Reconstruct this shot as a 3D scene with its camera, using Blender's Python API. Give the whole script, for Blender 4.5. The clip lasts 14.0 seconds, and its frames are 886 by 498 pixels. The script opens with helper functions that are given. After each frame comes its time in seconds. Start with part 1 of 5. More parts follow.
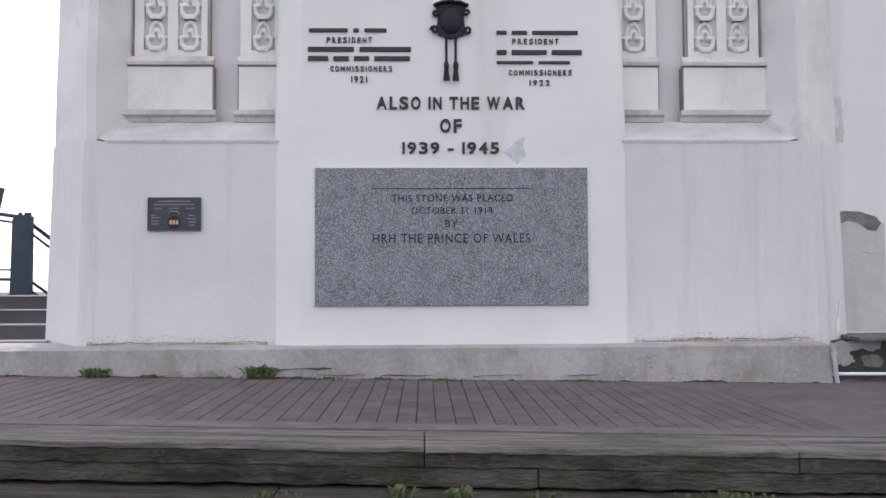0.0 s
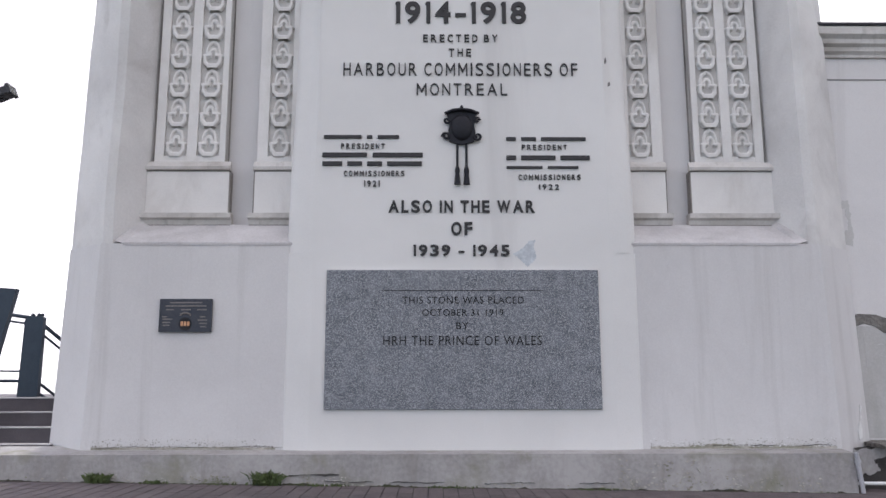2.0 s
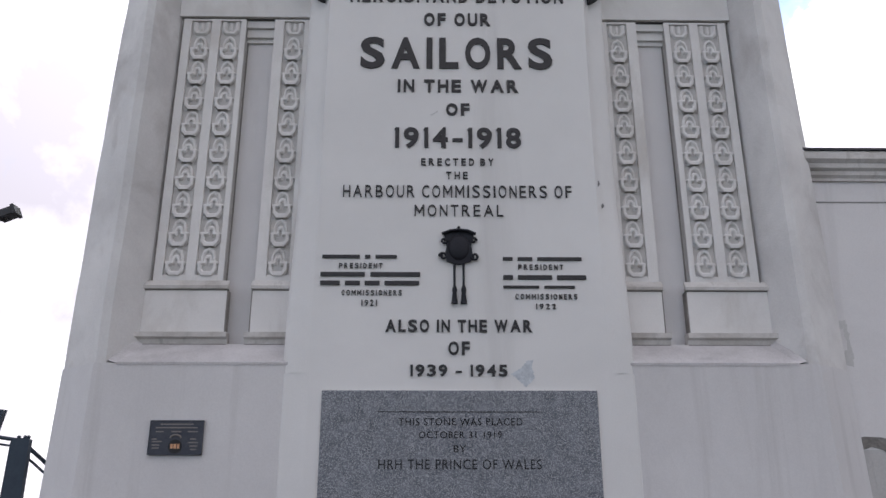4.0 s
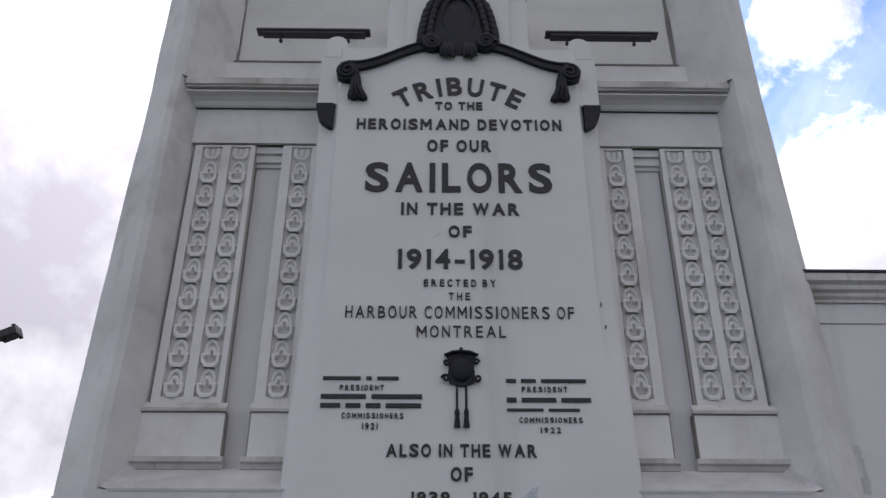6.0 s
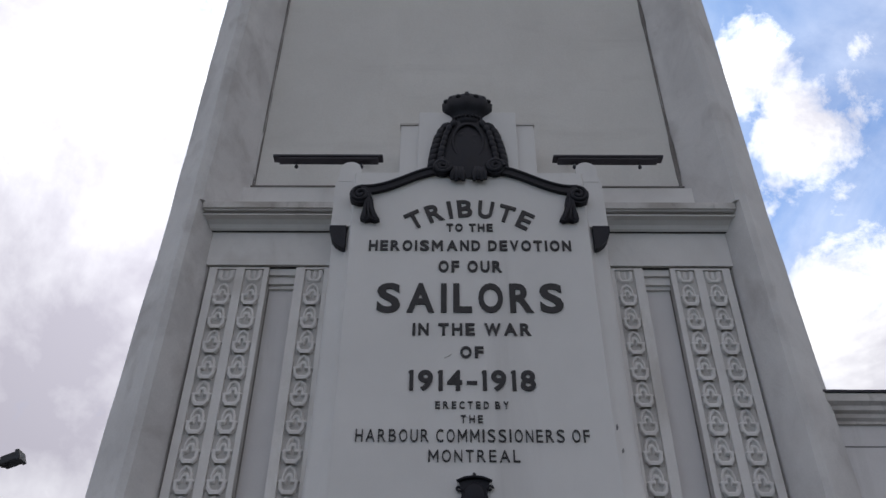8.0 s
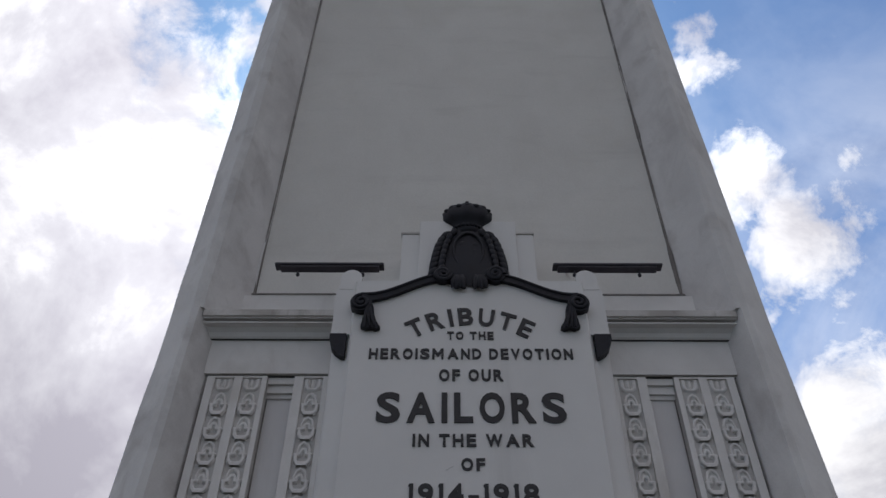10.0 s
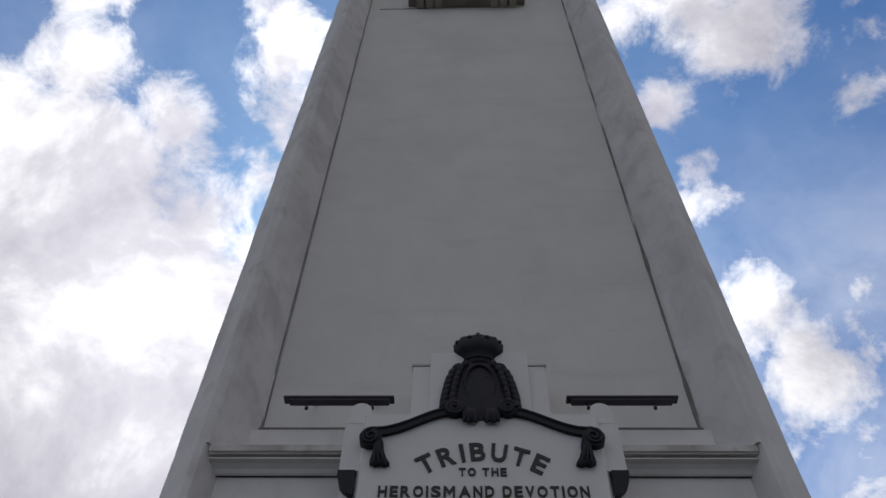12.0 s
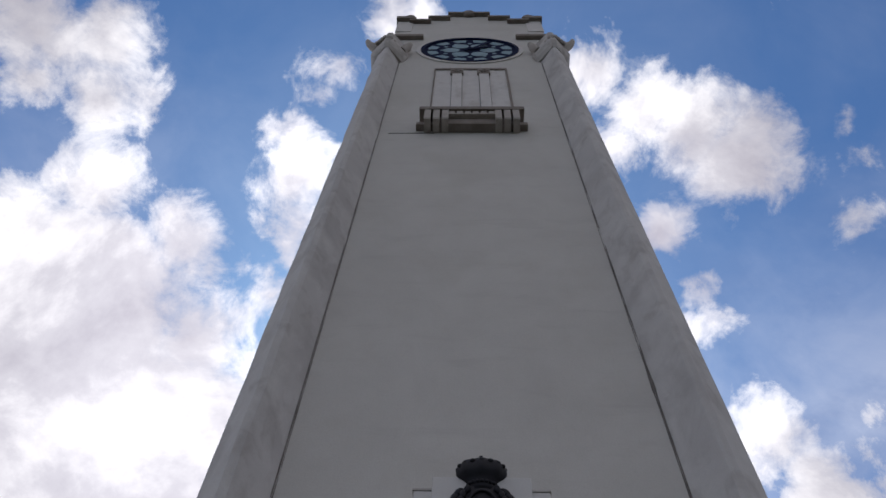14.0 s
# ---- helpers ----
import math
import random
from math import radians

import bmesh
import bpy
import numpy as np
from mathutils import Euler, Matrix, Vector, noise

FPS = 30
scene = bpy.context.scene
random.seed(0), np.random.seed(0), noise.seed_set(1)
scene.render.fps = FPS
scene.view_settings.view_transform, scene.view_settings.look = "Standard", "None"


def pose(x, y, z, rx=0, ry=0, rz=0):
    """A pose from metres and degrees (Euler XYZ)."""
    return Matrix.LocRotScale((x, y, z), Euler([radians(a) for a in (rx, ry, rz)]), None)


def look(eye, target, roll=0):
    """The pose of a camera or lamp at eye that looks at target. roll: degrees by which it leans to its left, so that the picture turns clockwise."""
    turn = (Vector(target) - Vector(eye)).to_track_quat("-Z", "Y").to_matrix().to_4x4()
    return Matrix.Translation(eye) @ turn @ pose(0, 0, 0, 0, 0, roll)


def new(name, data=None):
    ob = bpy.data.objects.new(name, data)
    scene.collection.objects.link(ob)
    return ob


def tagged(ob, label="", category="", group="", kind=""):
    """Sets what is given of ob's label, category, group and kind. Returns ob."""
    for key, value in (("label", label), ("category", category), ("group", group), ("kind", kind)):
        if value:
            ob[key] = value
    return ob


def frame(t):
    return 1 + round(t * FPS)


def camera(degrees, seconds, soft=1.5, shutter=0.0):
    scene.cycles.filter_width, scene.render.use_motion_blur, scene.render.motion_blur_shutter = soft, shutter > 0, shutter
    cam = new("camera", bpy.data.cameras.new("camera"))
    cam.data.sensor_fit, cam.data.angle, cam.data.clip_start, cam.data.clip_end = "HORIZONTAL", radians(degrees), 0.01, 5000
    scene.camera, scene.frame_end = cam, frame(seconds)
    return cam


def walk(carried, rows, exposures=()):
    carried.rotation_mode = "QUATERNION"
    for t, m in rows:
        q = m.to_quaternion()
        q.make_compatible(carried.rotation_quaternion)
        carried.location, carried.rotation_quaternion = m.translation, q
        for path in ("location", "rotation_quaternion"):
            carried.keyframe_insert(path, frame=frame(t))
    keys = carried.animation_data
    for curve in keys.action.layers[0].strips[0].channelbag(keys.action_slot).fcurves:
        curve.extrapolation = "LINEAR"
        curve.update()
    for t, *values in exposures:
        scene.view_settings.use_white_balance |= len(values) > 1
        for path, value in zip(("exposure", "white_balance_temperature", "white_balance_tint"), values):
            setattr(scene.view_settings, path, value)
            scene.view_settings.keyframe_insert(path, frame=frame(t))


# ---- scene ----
cam = camera(59.1, 14.0, soft=1.5)
EYE = Vector((-0.30, -8.30, 1.03))
# seconds, heading to the left, tilt up, lean: the camera stands and tilts up the tower
TURNS = [
    (0.0, -1.41, 2.26, 0.28),
    (0.5, -0.92, 3.95, 0.13),
    (1.0, -0.79, 5.21, -0.08),
    (1.5, -0.95, 7.12, 0.12),
    (2.0, -0.63, 9.73, 0.08),
    (2.5, -0.32, 11.83, 0.03),
    (3.0, -0.72, 14.00, -0.06),
    (3.5, -0.94, 16.21, -0.07),
    (4.0, -0.85, 18.46, 0.04),
    (4.2, -0.85, 19.40, 0.08),
    (6.3, -0.64, 28.44, -0.13),
    (6.5, -0.69, 29.24, -0.03),
    (7.0, -0.31, 32.19, 0.58),
    (7.5, 0.13, 34.19, -0.11),
    (8.0, 0.37, 36.11, -0.37),
    (8.2, 0.39, 36.94, -0.29),
    (10.5, 0.64, 46.50, -0.60),
    (11.0, 1.22, 49.25, -1.02),
    (11.5, 1.51, 51.39, -1.33),
    (12.0, 1.92, 53.60, -1.30),
    (12.5, 2.22, 55.89, -1.87),
    (13.0, 2.82, 57.96, -2.16),
    (13.5, 3.43, 60.05, -3.27),
    (14.0, 3.08, 62.26, -3.03),
]


def aim(yaw, pitch, lean):
    a, b = radians(yaw), radians(pitch)
    ahead = Vector((-math.sin(a) * math.cos(b), math.cos(a) * math.cos(b), math.sin(b)))
    return look(EYE, EYE + ahead, -lean)


walk(cam, [(t, aim(yaw, pitch, lean)) for t, yaw, pitch, lean in TURNS],
     exposures=[(0, 0.80, 6680, 11), (2, 0.58, 6660, 11), (4, 0.16, 6600, 11), (7.5, -0.47, 6450, 10), (11, -0.95, 6470, 10), (14, -1.03, 6450, 13)])

# ---- light ----
SUN_HEIGHT, SUN_TURN = radians(52), radians(-8)   # behind the tower, veiled by cloud
world = bpy.data.worlds.new("sky")
scene.world = world
world.use_nodes = True


def link(tree, a, b):
    tree.links.new(a, b)


def math_node(tree, op, a, b=None, clamp=False):
    n = tree.nodes.new("ShaderNodeMath")
    n.operation, n.use_clamp = op, clamp
    for i, v in enumerate((a, b)):
        if v is None:
            continue
        if isinstance(v, (int, float)):
            n.inputs[i].default_value = v
        else:
            link(tree, v, n.inputs[i])
    return n.outputs[0]


def ramp_node(tree, fac, stops):
    n = tree.nodes.new("ShaderNodeValToRGB")
    els = n.color_ramp.elements
    while len(els) < len(stops):
        els.new(0.5)
    for e, (p, c) in zip(els, stops):
        e.position = p
        e.color = (c, c, c, 1) if isinstance(c, (int, float)) else (*c, 1)
    link(tree, fac, n.inputs[0])
    return n.outputs[0]


def noise_node(tree, vec, scale, detail=6.0, rough=0.55, warp=0.0):
    n = tree.nodes.new("ShaderNodeTexNoise")
    n.inputs["Scale"].default_value, n.inputs["Detail"].default_value = scale, detail
    n.inputs["Roughness"].default_value, n.inputs["Distortion"].default_value = rough, warp
    link(tree, vec, n.inputs["Vector"])
    return n.outputs[0]


def build_sky():
    t = world.node_tree
    t.nodes.clear()
    out = t.nodes.new("ShaderNodeOutputWorld")
    bg = t.nodes.new("ShaderNodeBackground")
    sky = t.nodes.new("ShaderNodeTexSky")
    sky.sky_type, sky.sun_disc = "NISHITA", False
    sky.sun_elevation, sky.sun_rotation = SUN_HEIGHT, SUN_TURN
    sky.air_density, sky.dust_density, sky.ozone_density = 1.0, 0.6, 1.5
    co = t.nodes.new("ShaderNodeTexCoord").outputs["Generated"]
    # the masses are bent out of round, then frayed
    swirl = t.nodes.new("ShaderNodeTexNoise")
    swirl.inputs["Scale"].default_value, swirl.inputs["Detail"].default_value = 6.0, 5.0
    link(t, co, swirl.inputs["Vector"])
    bent = t.nodes.new("ShaderNodeVectorMath")
    bent.operation = "MULTIPLY_ADD"
    link(t, swirl.outputs["Color"], bent.inputs[0])
    bent.inputs[1].default_value = (0.07, 0.07, 0.07)
    off = t.nodes.new("ShaderNodeVectorMath")
    off.operation = "SUBTRACT"
    link(t, co, off.inputs[0])
    off.inputs[1].default_value = (0.035, 0.035, 0.035)
    link(t, off.outputs[0], bent.inputs[2])
    total = None
    for yaw, pitch, size in CLOUDS:
        a, b = radians(yaw), radians(pitch)
        d = t.nodes.new("ShaderNodeVectorMath")
        d.operation = "DISTANCE"
        d.inputs[1].default_value = (-math.sin(a) * math.cos(b), math.cos(a) * math.cos(b), math.sin(b))
        link(t, bent.outputs[0], d.inputs[0])
        v = math_node(t, "SUBTRACT", size - 0.009, d.outputs["Value"])
        total = v if total is None else math_node(t, "MAXIMUM", total, v)
    total = math_node(t, "MINIMUM", math_node(t, "MAXIMUM", math_node(t, "MULTIPLY", total, 12.0), -0.75), 1.2)
    puff = noise_node(t, co, 12.0, 12.0, 0.63, 0.25)
    cover = math_node(t, "ADD", total, math_node(t, "MULTIPLY", math_node(t, "SUBTRACT", puff, 0.5), 2.3))
    mask = ramp_node(t, cover, [(0.0, 0.0), (0.14, 0.16), (0.34, 0.62), (0.58, 0.93), (0.85, 1.0)])
    # thin high haze, denser towards the horizon
    parts = t.nodes.new("ShaderNodeSeparateXYZ")
    link(t, co, parts.inputs[0])
    haze = math_node(t, "MULTIPLY", ramp_node(t, parts.outputs[2], [(0.30, 0.85), (0.60, 0.50), (0.78, 0.16), (0.93, 0.05)]), ramp_node(t, noise_node(t, co, 5.0, 7.0, 0.6, 0.4), [(0.32, 0.25), (0.66, 1.0)]))
    mask = math_node(t, "MAXIMUM", mask, haze)
    body = math_node(t, "ADD", noise_node(t, co, 3.6, 8.0, 0.58, 0.3), math_node(t, "ADD", math_node(t, "MULTIPLY", math_node(t, "SUBTRACT", puff, 0.5), 0.22), math_node(t, "SUBTRACT", 0.10, math_node(t, "MULTIPLY", total, 0.12))))
    tone = ramp_node(t, body, [(0.34, (1.02, 0.98, 1.13)), (0.50, (1.52, 1.50, 1.62)), (0.64, (2.6, 2.58, 2.62))])
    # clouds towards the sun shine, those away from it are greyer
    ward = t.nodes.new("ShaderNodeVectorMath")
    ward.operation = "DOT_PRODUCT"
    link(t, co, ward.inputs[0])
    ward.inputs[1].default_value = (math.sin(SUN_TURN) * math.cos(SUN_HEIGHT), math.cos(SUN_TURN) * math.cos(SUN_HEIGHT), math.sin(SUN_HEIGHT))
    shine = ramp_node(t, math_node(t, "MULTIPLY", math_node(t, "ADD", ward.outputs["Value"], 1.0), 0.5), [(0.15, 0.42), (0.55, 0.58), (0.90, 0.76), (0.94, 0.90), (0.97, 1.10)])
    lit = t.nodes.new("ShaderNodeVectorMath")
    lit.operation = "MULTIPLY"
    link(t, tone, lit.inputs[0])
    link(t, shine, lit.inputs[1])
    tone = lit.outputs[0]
    tint = t.nodes.new("ShaderNodeVectorMath")
    tint.operation = "MULTIPLY"
    tint.inputs[1].default_value = (0.090, 0.160, 0.226)
    link(t, sky.outputs[0], tint.inputs[0])
    mix = t.nodes.new("ShaderNodeMixRGB")
    link(t, mask, mix.inputs[0])
    link(t, tint.outputs[0], mix.inputs[1])
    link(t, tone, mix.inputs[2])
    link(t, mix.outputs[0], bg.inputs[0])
    bg.inputs[1].default_value = 1.0
    link(t, bg.outputs[0], out.inputs[0])


# cloud masses: heading to the left, height above the horizon, angular radius
CLOUDS = [
    (65.1, 57.5, 0.067), (59.3, 59.7, 0.075), (64.5, 63.3, 0.065), (51.1, 55.7, 0.088), (39.5, 56.2, 0.086),
    (32.0, 51.1, 0.098), (44.0, 48.1, 0.188), (34.9, 41.8, 0.215), (25.3, 46.2, 0.122), (30.9, 57.1, 0.038),
    (31.7, 73.0, 0.048), (33.0, 70.4, 0.045), (32.4, 66.8, 0.068), (28.5, 64.5, 0.070), (26.1, 61.0, 0.068), (25.5, 56.3, 0.060),
    (24.9, 78.6, 0.062), (-32.5, 72.8, 0.074), (-36.8, 69.1, 0.079), (-41.1, 65.4, 0.083), (-44.2, 61.8, 0.092),
    (-47.1, 59.0, 0.053), (-29.6, 67.5, 0.062), (-30.0, 61.1, 0.066), (-30.6, 58.8, 0.038), (-31.4, 55.9, 0.050),
    (-27.9, 52.9, 0.050), (-30.7, 53.0, 0.034), (-54.1, 56.2, 0.036), (-50.1, 53.9, 0.036), (-56.9, 59.0, 0.026),
    (-49.2, 57.2, 0.019), (-32.1, 53.1, 0.028), (-31.1, 47.9, 0.048), (-31.9, 44.5, 0.078), (-32.7, 41.6, 0.072),
    (-39.3, 43.9, 0.035), (-37.3, 41.9, 0.042), (-35.3, 47.3, 0.019), (-42.3, 50.7, 0.014), (-30.5, 28.1, 0.087),
    (-34.8, 29.2, 0.077), (-32.3, 24.6, 0.120), (-28.9, 29.2, 0.037), (-28.8, 20.2, 0.120), (-29.5, 47.2, 0.037),
    (-37.0, 44.0, 0.022), (32.9, 34.1, 0.234), (29.1, 21.4, 0.236), (29.6, 17.3, 0.233), (28.2, 7.2, 0.211),
    (-31.6, 23.7, 0.118), (-31.2, 10.4, 0.139), (64.0, 30.0, 0.400), (-75.0, 28.0, 0.380),
    # the first four are unseen behind the eye, added to light the facade
    (-135.0, 42.0, 0.740), (178.0, 46.0, 0.620), (115.0, 42.0, 0.500), (148.0, 46.0, 0.420), (0.0, 5.0, 0.500),
    (-32.0, 39.3, 0.085), (-29.2, 37.0, 0.055), (-33.2, 35.8, 0.045), (-31.3, 29.0, 0.100), (-30.5, 31.1, 0.060), (68.4, 59.4, 0.080), (54.4, 62.3, 0.050), (28.7, 53.8, 0.055), (34.6, 56.0, 0.055),
]
build_sky()

sun = new("sun", bpy.data.lights.new("sun", "SUN"))
sun.data.energy, sun.data.angle, sun.data.color = 1.4, radians(8), (1.0, 0.95, 0.88)
sun.matrix_world = look((math.sin(SUN_TURN) * 40, 60, 70), (0, 0, 0))


# ---- materials ----
def surface(name, low, high, scale=3.0, rough=0.8, bump=0.3, grain=60.0, metal=0.0, stains=None, vary=0.0, stretch=(1, 1, 1), depth=0.004, speck=None):
    """Two colours mixed at two scales, a fine relief, and stains of a third colour where given."""
    m = bpy.data.materials.new(name)
    m.use_nodes = True
    t = m.node_tree
    b = t.nodes["Principled BSDF"]
    co = t.nodes.new("ShaderNodeNewGeometry").outputs["Position"]
    mp = t.nodes.new("ShaderNodeMapping")
    mp.inputs["Scale"].default_value = stretch
    link(t, co, mp.inputs[0])
    vec = mp.outputs[0]
    big = noise_node(t, vec, scale, 5, 0.6, 0.3)
    fine = noise_node(t, vec, grain, 4, 0.6)
    fac = math_node(t, "ADD", math_node(t, "MULTIPLY", big, 0.65), math_node(t, "MULTIPLY", fine, 0.35))
    col = ramp_node(t, fac, [(0.36, low), (0.62, high)])
    if vary:
        info = t.nodes.new("ShaderNodeObjectInfo")
        hsv = t.nodes.new("ShaderNodeHueSaturation")
        link(t, col, hsv.inputs["Color"])
        link(t, math_node(t, "ADD", math_node(t, "MULTIPLY", info.outputs["Random"], vary), 1 - vary / 2), hsv.inputs["Value"])
        col = hsv.outputs[0]
    if speck:
        sp = noise_node(t, co, speck[0], 2, 0.5)
        mx = t.nodes.new("ShaderNodeMixRGB")
        link(t, ramp_node(t, sp, [(speck[1] - 0.03, 0.0), (speck[1] + 0.09, 1.0)]), mx.inputs[0])
        link(t, col, mx.inputs[1])
        mx.inputs[2].default_value = (*speck[2], 1)
        col = mx.outputs[0]
    for colour, size, start, amount, squash in stains or ():
        sm = t.nodes.new("ShaderNodeMapping")
        sm.inputs["Scale"].default_value = squash
        sm.inputs["Location"].default_value = (size, 3.1 * size, 7)
        link(t, co, sm.inputs[0])
        st = noise_node(t, sm.outputs[0], size, 6, 0.6, 0.5)
        mx = t.nodes.new("ShaderNodeMixRGB")
        link(t, math_node(t, "MULTIPLY", ramp_node(t, st, [(start, 0.0), (min(start + 0.18, 0.99), 1.0)]), amount), mx.inputs[0])
        link(t, col, mx.inputs[1])
        mx.inputs[2].default_value = (*colour, 1)
        col = mx.outputs[0]
    link(t, col, b.inputs["Base Color"])
    link(t, ramp_node(t, big, [(0.3, max(rough - 0.1, 0.05)), (0.7, min(rough + 0.1, 1.0))]), b.inputs["Roughness"])
    b.inputs["Metallic"].default_value = metal
    bp = t.nodes.new("ShaderNodeBump")
    bp.inputs["Strength"].default_value, bp.inputs["Distance"].default_value = bump, depth
    link(t, math_node(t, "ADD", fine, math_node(t, "MULTIPLY", big, 1.5)), bp.inputs["Height"])
    link(t, bp.outputs[0], b.inputs["Normal"])
    return m


STREAK = (3.0, 3.0, 0.22)
GREY = (0.34, 0.32, 0.31)
stucco = surface("painted_stucco", (0.61, 0.59, 0.59), (0.69, 0.67, 0.67), 0.8, 0.75, 0.35, 70, stains=[(GREY, 0.9, 0.55, 0.30, STREAK), ((0.48, 0.44, 0.40), 0.35, 0.52, 0.40, (1, 1, 1))])
stucco_shaft = surface("weathered_stucco", (0.605, 0.588, 0.558), (0.68, 0.663, 0.632), 0.5, 0.85, 0.55, 38, depth=0.008, stains=[(GREY, 1.3, 0.56, 0.16, (0.35, 1, 1.6)), ((0.47, 0.44, 0.38), 0.4, 0.52, 0.20, (1, 1, 0.7)), ((0.40, 0.38, 0.36), 9.0, 0.64, 0.25, (1, 1, 0.6))])
base_paint = surface("lavender_grey_base_paint", (0.555, 0.54, 0.542), (0.64, 0.625, 0.626), 0.7, 0.8, 0.35, 60, depth=0.004, stains=[(GREY, 1.1, 0.55, 0.32, STREAK), ((0.40, 0.375, 0.36), 0.5, 0.52, 0.35, (1, 1, 1)), ((0.66, 0.65, 0.64), 2.2, 0.60, 0.5, (1.5, 1, 0.6)), ((0.34, 0.33, 0.32), 11.0, 0.66, 0.35, (1, 1, 0.5))])
stucco_pier = surface("patchy_stucco", (0.56, 0.546, 0.54), (0.655, 0.64, 0.632), 0.9, 0.85, 0.5, 40, depth=0.008, stains=[((0.36, 0.34, 0.335), 0.7, 0.48, 0.42, (1, 1, 0.9)), ((0.76, 0.745, 0.73), 0.9, 0.50, 0.5, (1, 1, 0.8)), ((0.32, 0.29, 0.275), 1.7, 0.55, 0.42, (1, 1, 0.8))])
tablet_paint = surface("tablet_paint", (0.64, 0.63, 0.622), (0.715, 0.703, 0.695), 0.7, 0.7, 0.25, 80, stains=[(GREY, 0.8, 0.60, 0.22, STREAK)])
trim_paint = surface("trim_paint", (0.64, 0.62, 0.605), (0.74, 0.72, 0.705), 1.6, 0.75, 0.35, 60, stains=[((0.38, 0.34, 0.30), 1.4, 0.54, 0.40, (1, 1, 0.5))])
sill_grime = surface("grimy_sill_paint", (0.40, 0.38, 0.385), (0.56, 0.54, 0.545), 2.2, 0.85, 0.4, 50, stains=[((0.28, 0.27, 0.26), 1.3, 0.55, 0.5, (1, 1, 1))])
cornice_paint = surface("stained_cornice_paint", (0.50, 0.475, 0.455), (0.62, 0.595, 0.575), 2.0, 0.8, 0.4, 50, stains=[((0.27, 0.24, 0.21), 1.1, 0.48, 0.6, (1.2, 1, 1.6)), ((0.22, 0.20, 0.18), 5.0, 0.56, 0.5, (1.5, 1, 0.4))])
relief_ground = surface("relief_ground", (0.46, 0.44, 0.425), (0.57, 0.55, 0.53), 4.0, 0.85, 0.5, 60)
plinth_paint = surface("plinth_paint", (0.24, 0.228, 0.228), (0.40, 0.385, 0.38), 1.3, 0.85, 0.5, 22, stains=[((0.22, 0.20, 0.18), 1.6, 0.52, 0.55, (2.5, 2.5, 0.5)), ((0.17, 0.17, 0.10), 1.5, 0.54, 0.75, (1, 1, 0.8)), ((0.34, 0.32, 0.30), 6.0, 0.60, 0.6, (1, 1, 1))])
render_broken = surface("broken_masonry", (0.09, 0.085, 0.08), (0.24, 0.225, 0.21), 5.0, 0.95, 1.0, 30, depth=0.02)
granite = surface("grey_granite", (0.07, 0.077, 0.095), (0.16, 0.173, 0.20), 7.0, 0.6, 0.3, 90, speck=(112, 0.52, (0.35, 0.36, 0.38)), stains=[((0.075, 0.082, 0.105), 4.0, 0.52, 0.18, (1, 1, 1))])
engraved = surface("engraved_stone", (0.012, 0.012, 0.014), (0.028, 0.028, 0.03), 6, 0.9)
bronze = surface("black_bronze", (0.006, 0.006, 0.010), (0.015, 0.016, 0.024), 5.0, 0.58, 0.5, 40, metal=0.4)
letter_metal = surface("dark_letter_metal", (0.016, 0.015, 0.017), (0.036, 0.034, 0.037), 8.0, 0.55, 0.3, 60, metal=0.2)
plaque_metal = surface("plaque_metal", (0.035, 0.035, 0.045), (0.06, 0.06, 0.072), 8.0, 0.4, 0.2, 60, metal=0.5)
plaque_text = surface("worn_plaque_relief", (0.17, 0.15, 0.14), (0.24, 0.21, 0.19), 12, 0.5, metal=0.5)
enamel_orange = surface("enamel_orange", (0.45, 0.20, 0.09), (0.65, 0.36, 0.2), 20, 0.4)
paver_clay = surface("clay_paver", (0.066, 0.053, 0.055), (0.122, 0.101, 0.104), 5.0, 0.85, 0.7, 60, vary=0.34, depth=0.008, stains=[((0.035, 0.032, 0.030), 1.1, 0.54, 0.5, (1, 1, 1)), ((0.20, 0.19, 0.19), 14.0, 0.66, 0.5, (1, 1, 1)), ((0.14, 0.125, 0.125), 0.8, 0.55, 0.35, (1, 1, 1))])
joint_sand = surface("joint_sand", (0.026, 0.022, 0.021), (0.045, 0.038, 0.036), 6.0, 0.95)
concrete = surface("concrete_strip", (0.075, 0.068, 0.064), (0.165, 0.15, 0.143), 4.0, 0.9, 0.8, 40, depth=0.012, stains=[((0.035, 0.032, 0.028), 3.0, 0.55, 0.7, (0.5, 1.5, 1))])
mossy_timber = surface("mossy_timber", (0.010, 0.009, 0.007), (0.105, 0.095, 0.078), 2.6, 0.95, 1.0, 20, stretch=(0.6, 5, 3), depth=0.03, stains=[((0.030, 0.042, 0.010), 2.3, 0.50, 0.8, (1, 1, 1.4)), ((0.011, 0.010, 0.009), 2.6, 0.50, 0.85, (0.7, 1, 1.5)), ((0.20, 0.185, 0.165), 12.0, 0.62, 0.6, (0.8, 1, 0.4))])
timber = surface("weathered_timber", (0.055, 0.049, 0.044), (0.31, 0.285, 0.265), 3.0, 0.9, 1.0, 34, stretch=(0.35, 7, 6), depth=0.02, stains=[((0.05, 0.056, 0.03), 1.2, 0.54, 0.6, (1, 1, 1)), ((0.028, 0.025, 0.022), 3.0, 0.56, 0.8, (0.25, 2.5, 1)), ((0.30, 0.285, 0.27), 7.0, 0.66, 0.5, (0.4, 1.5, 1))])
earth = surface("mossy_earth", (0.035, 0.032, 0.024), (0.075, 0.07, 0.055), 3.0, 0.95, 0.8, 30, depth=0.02, stains=[((0.05, 0.075, 0.02), 2.0, 0.5, 0.8, (1, 1, 1))])
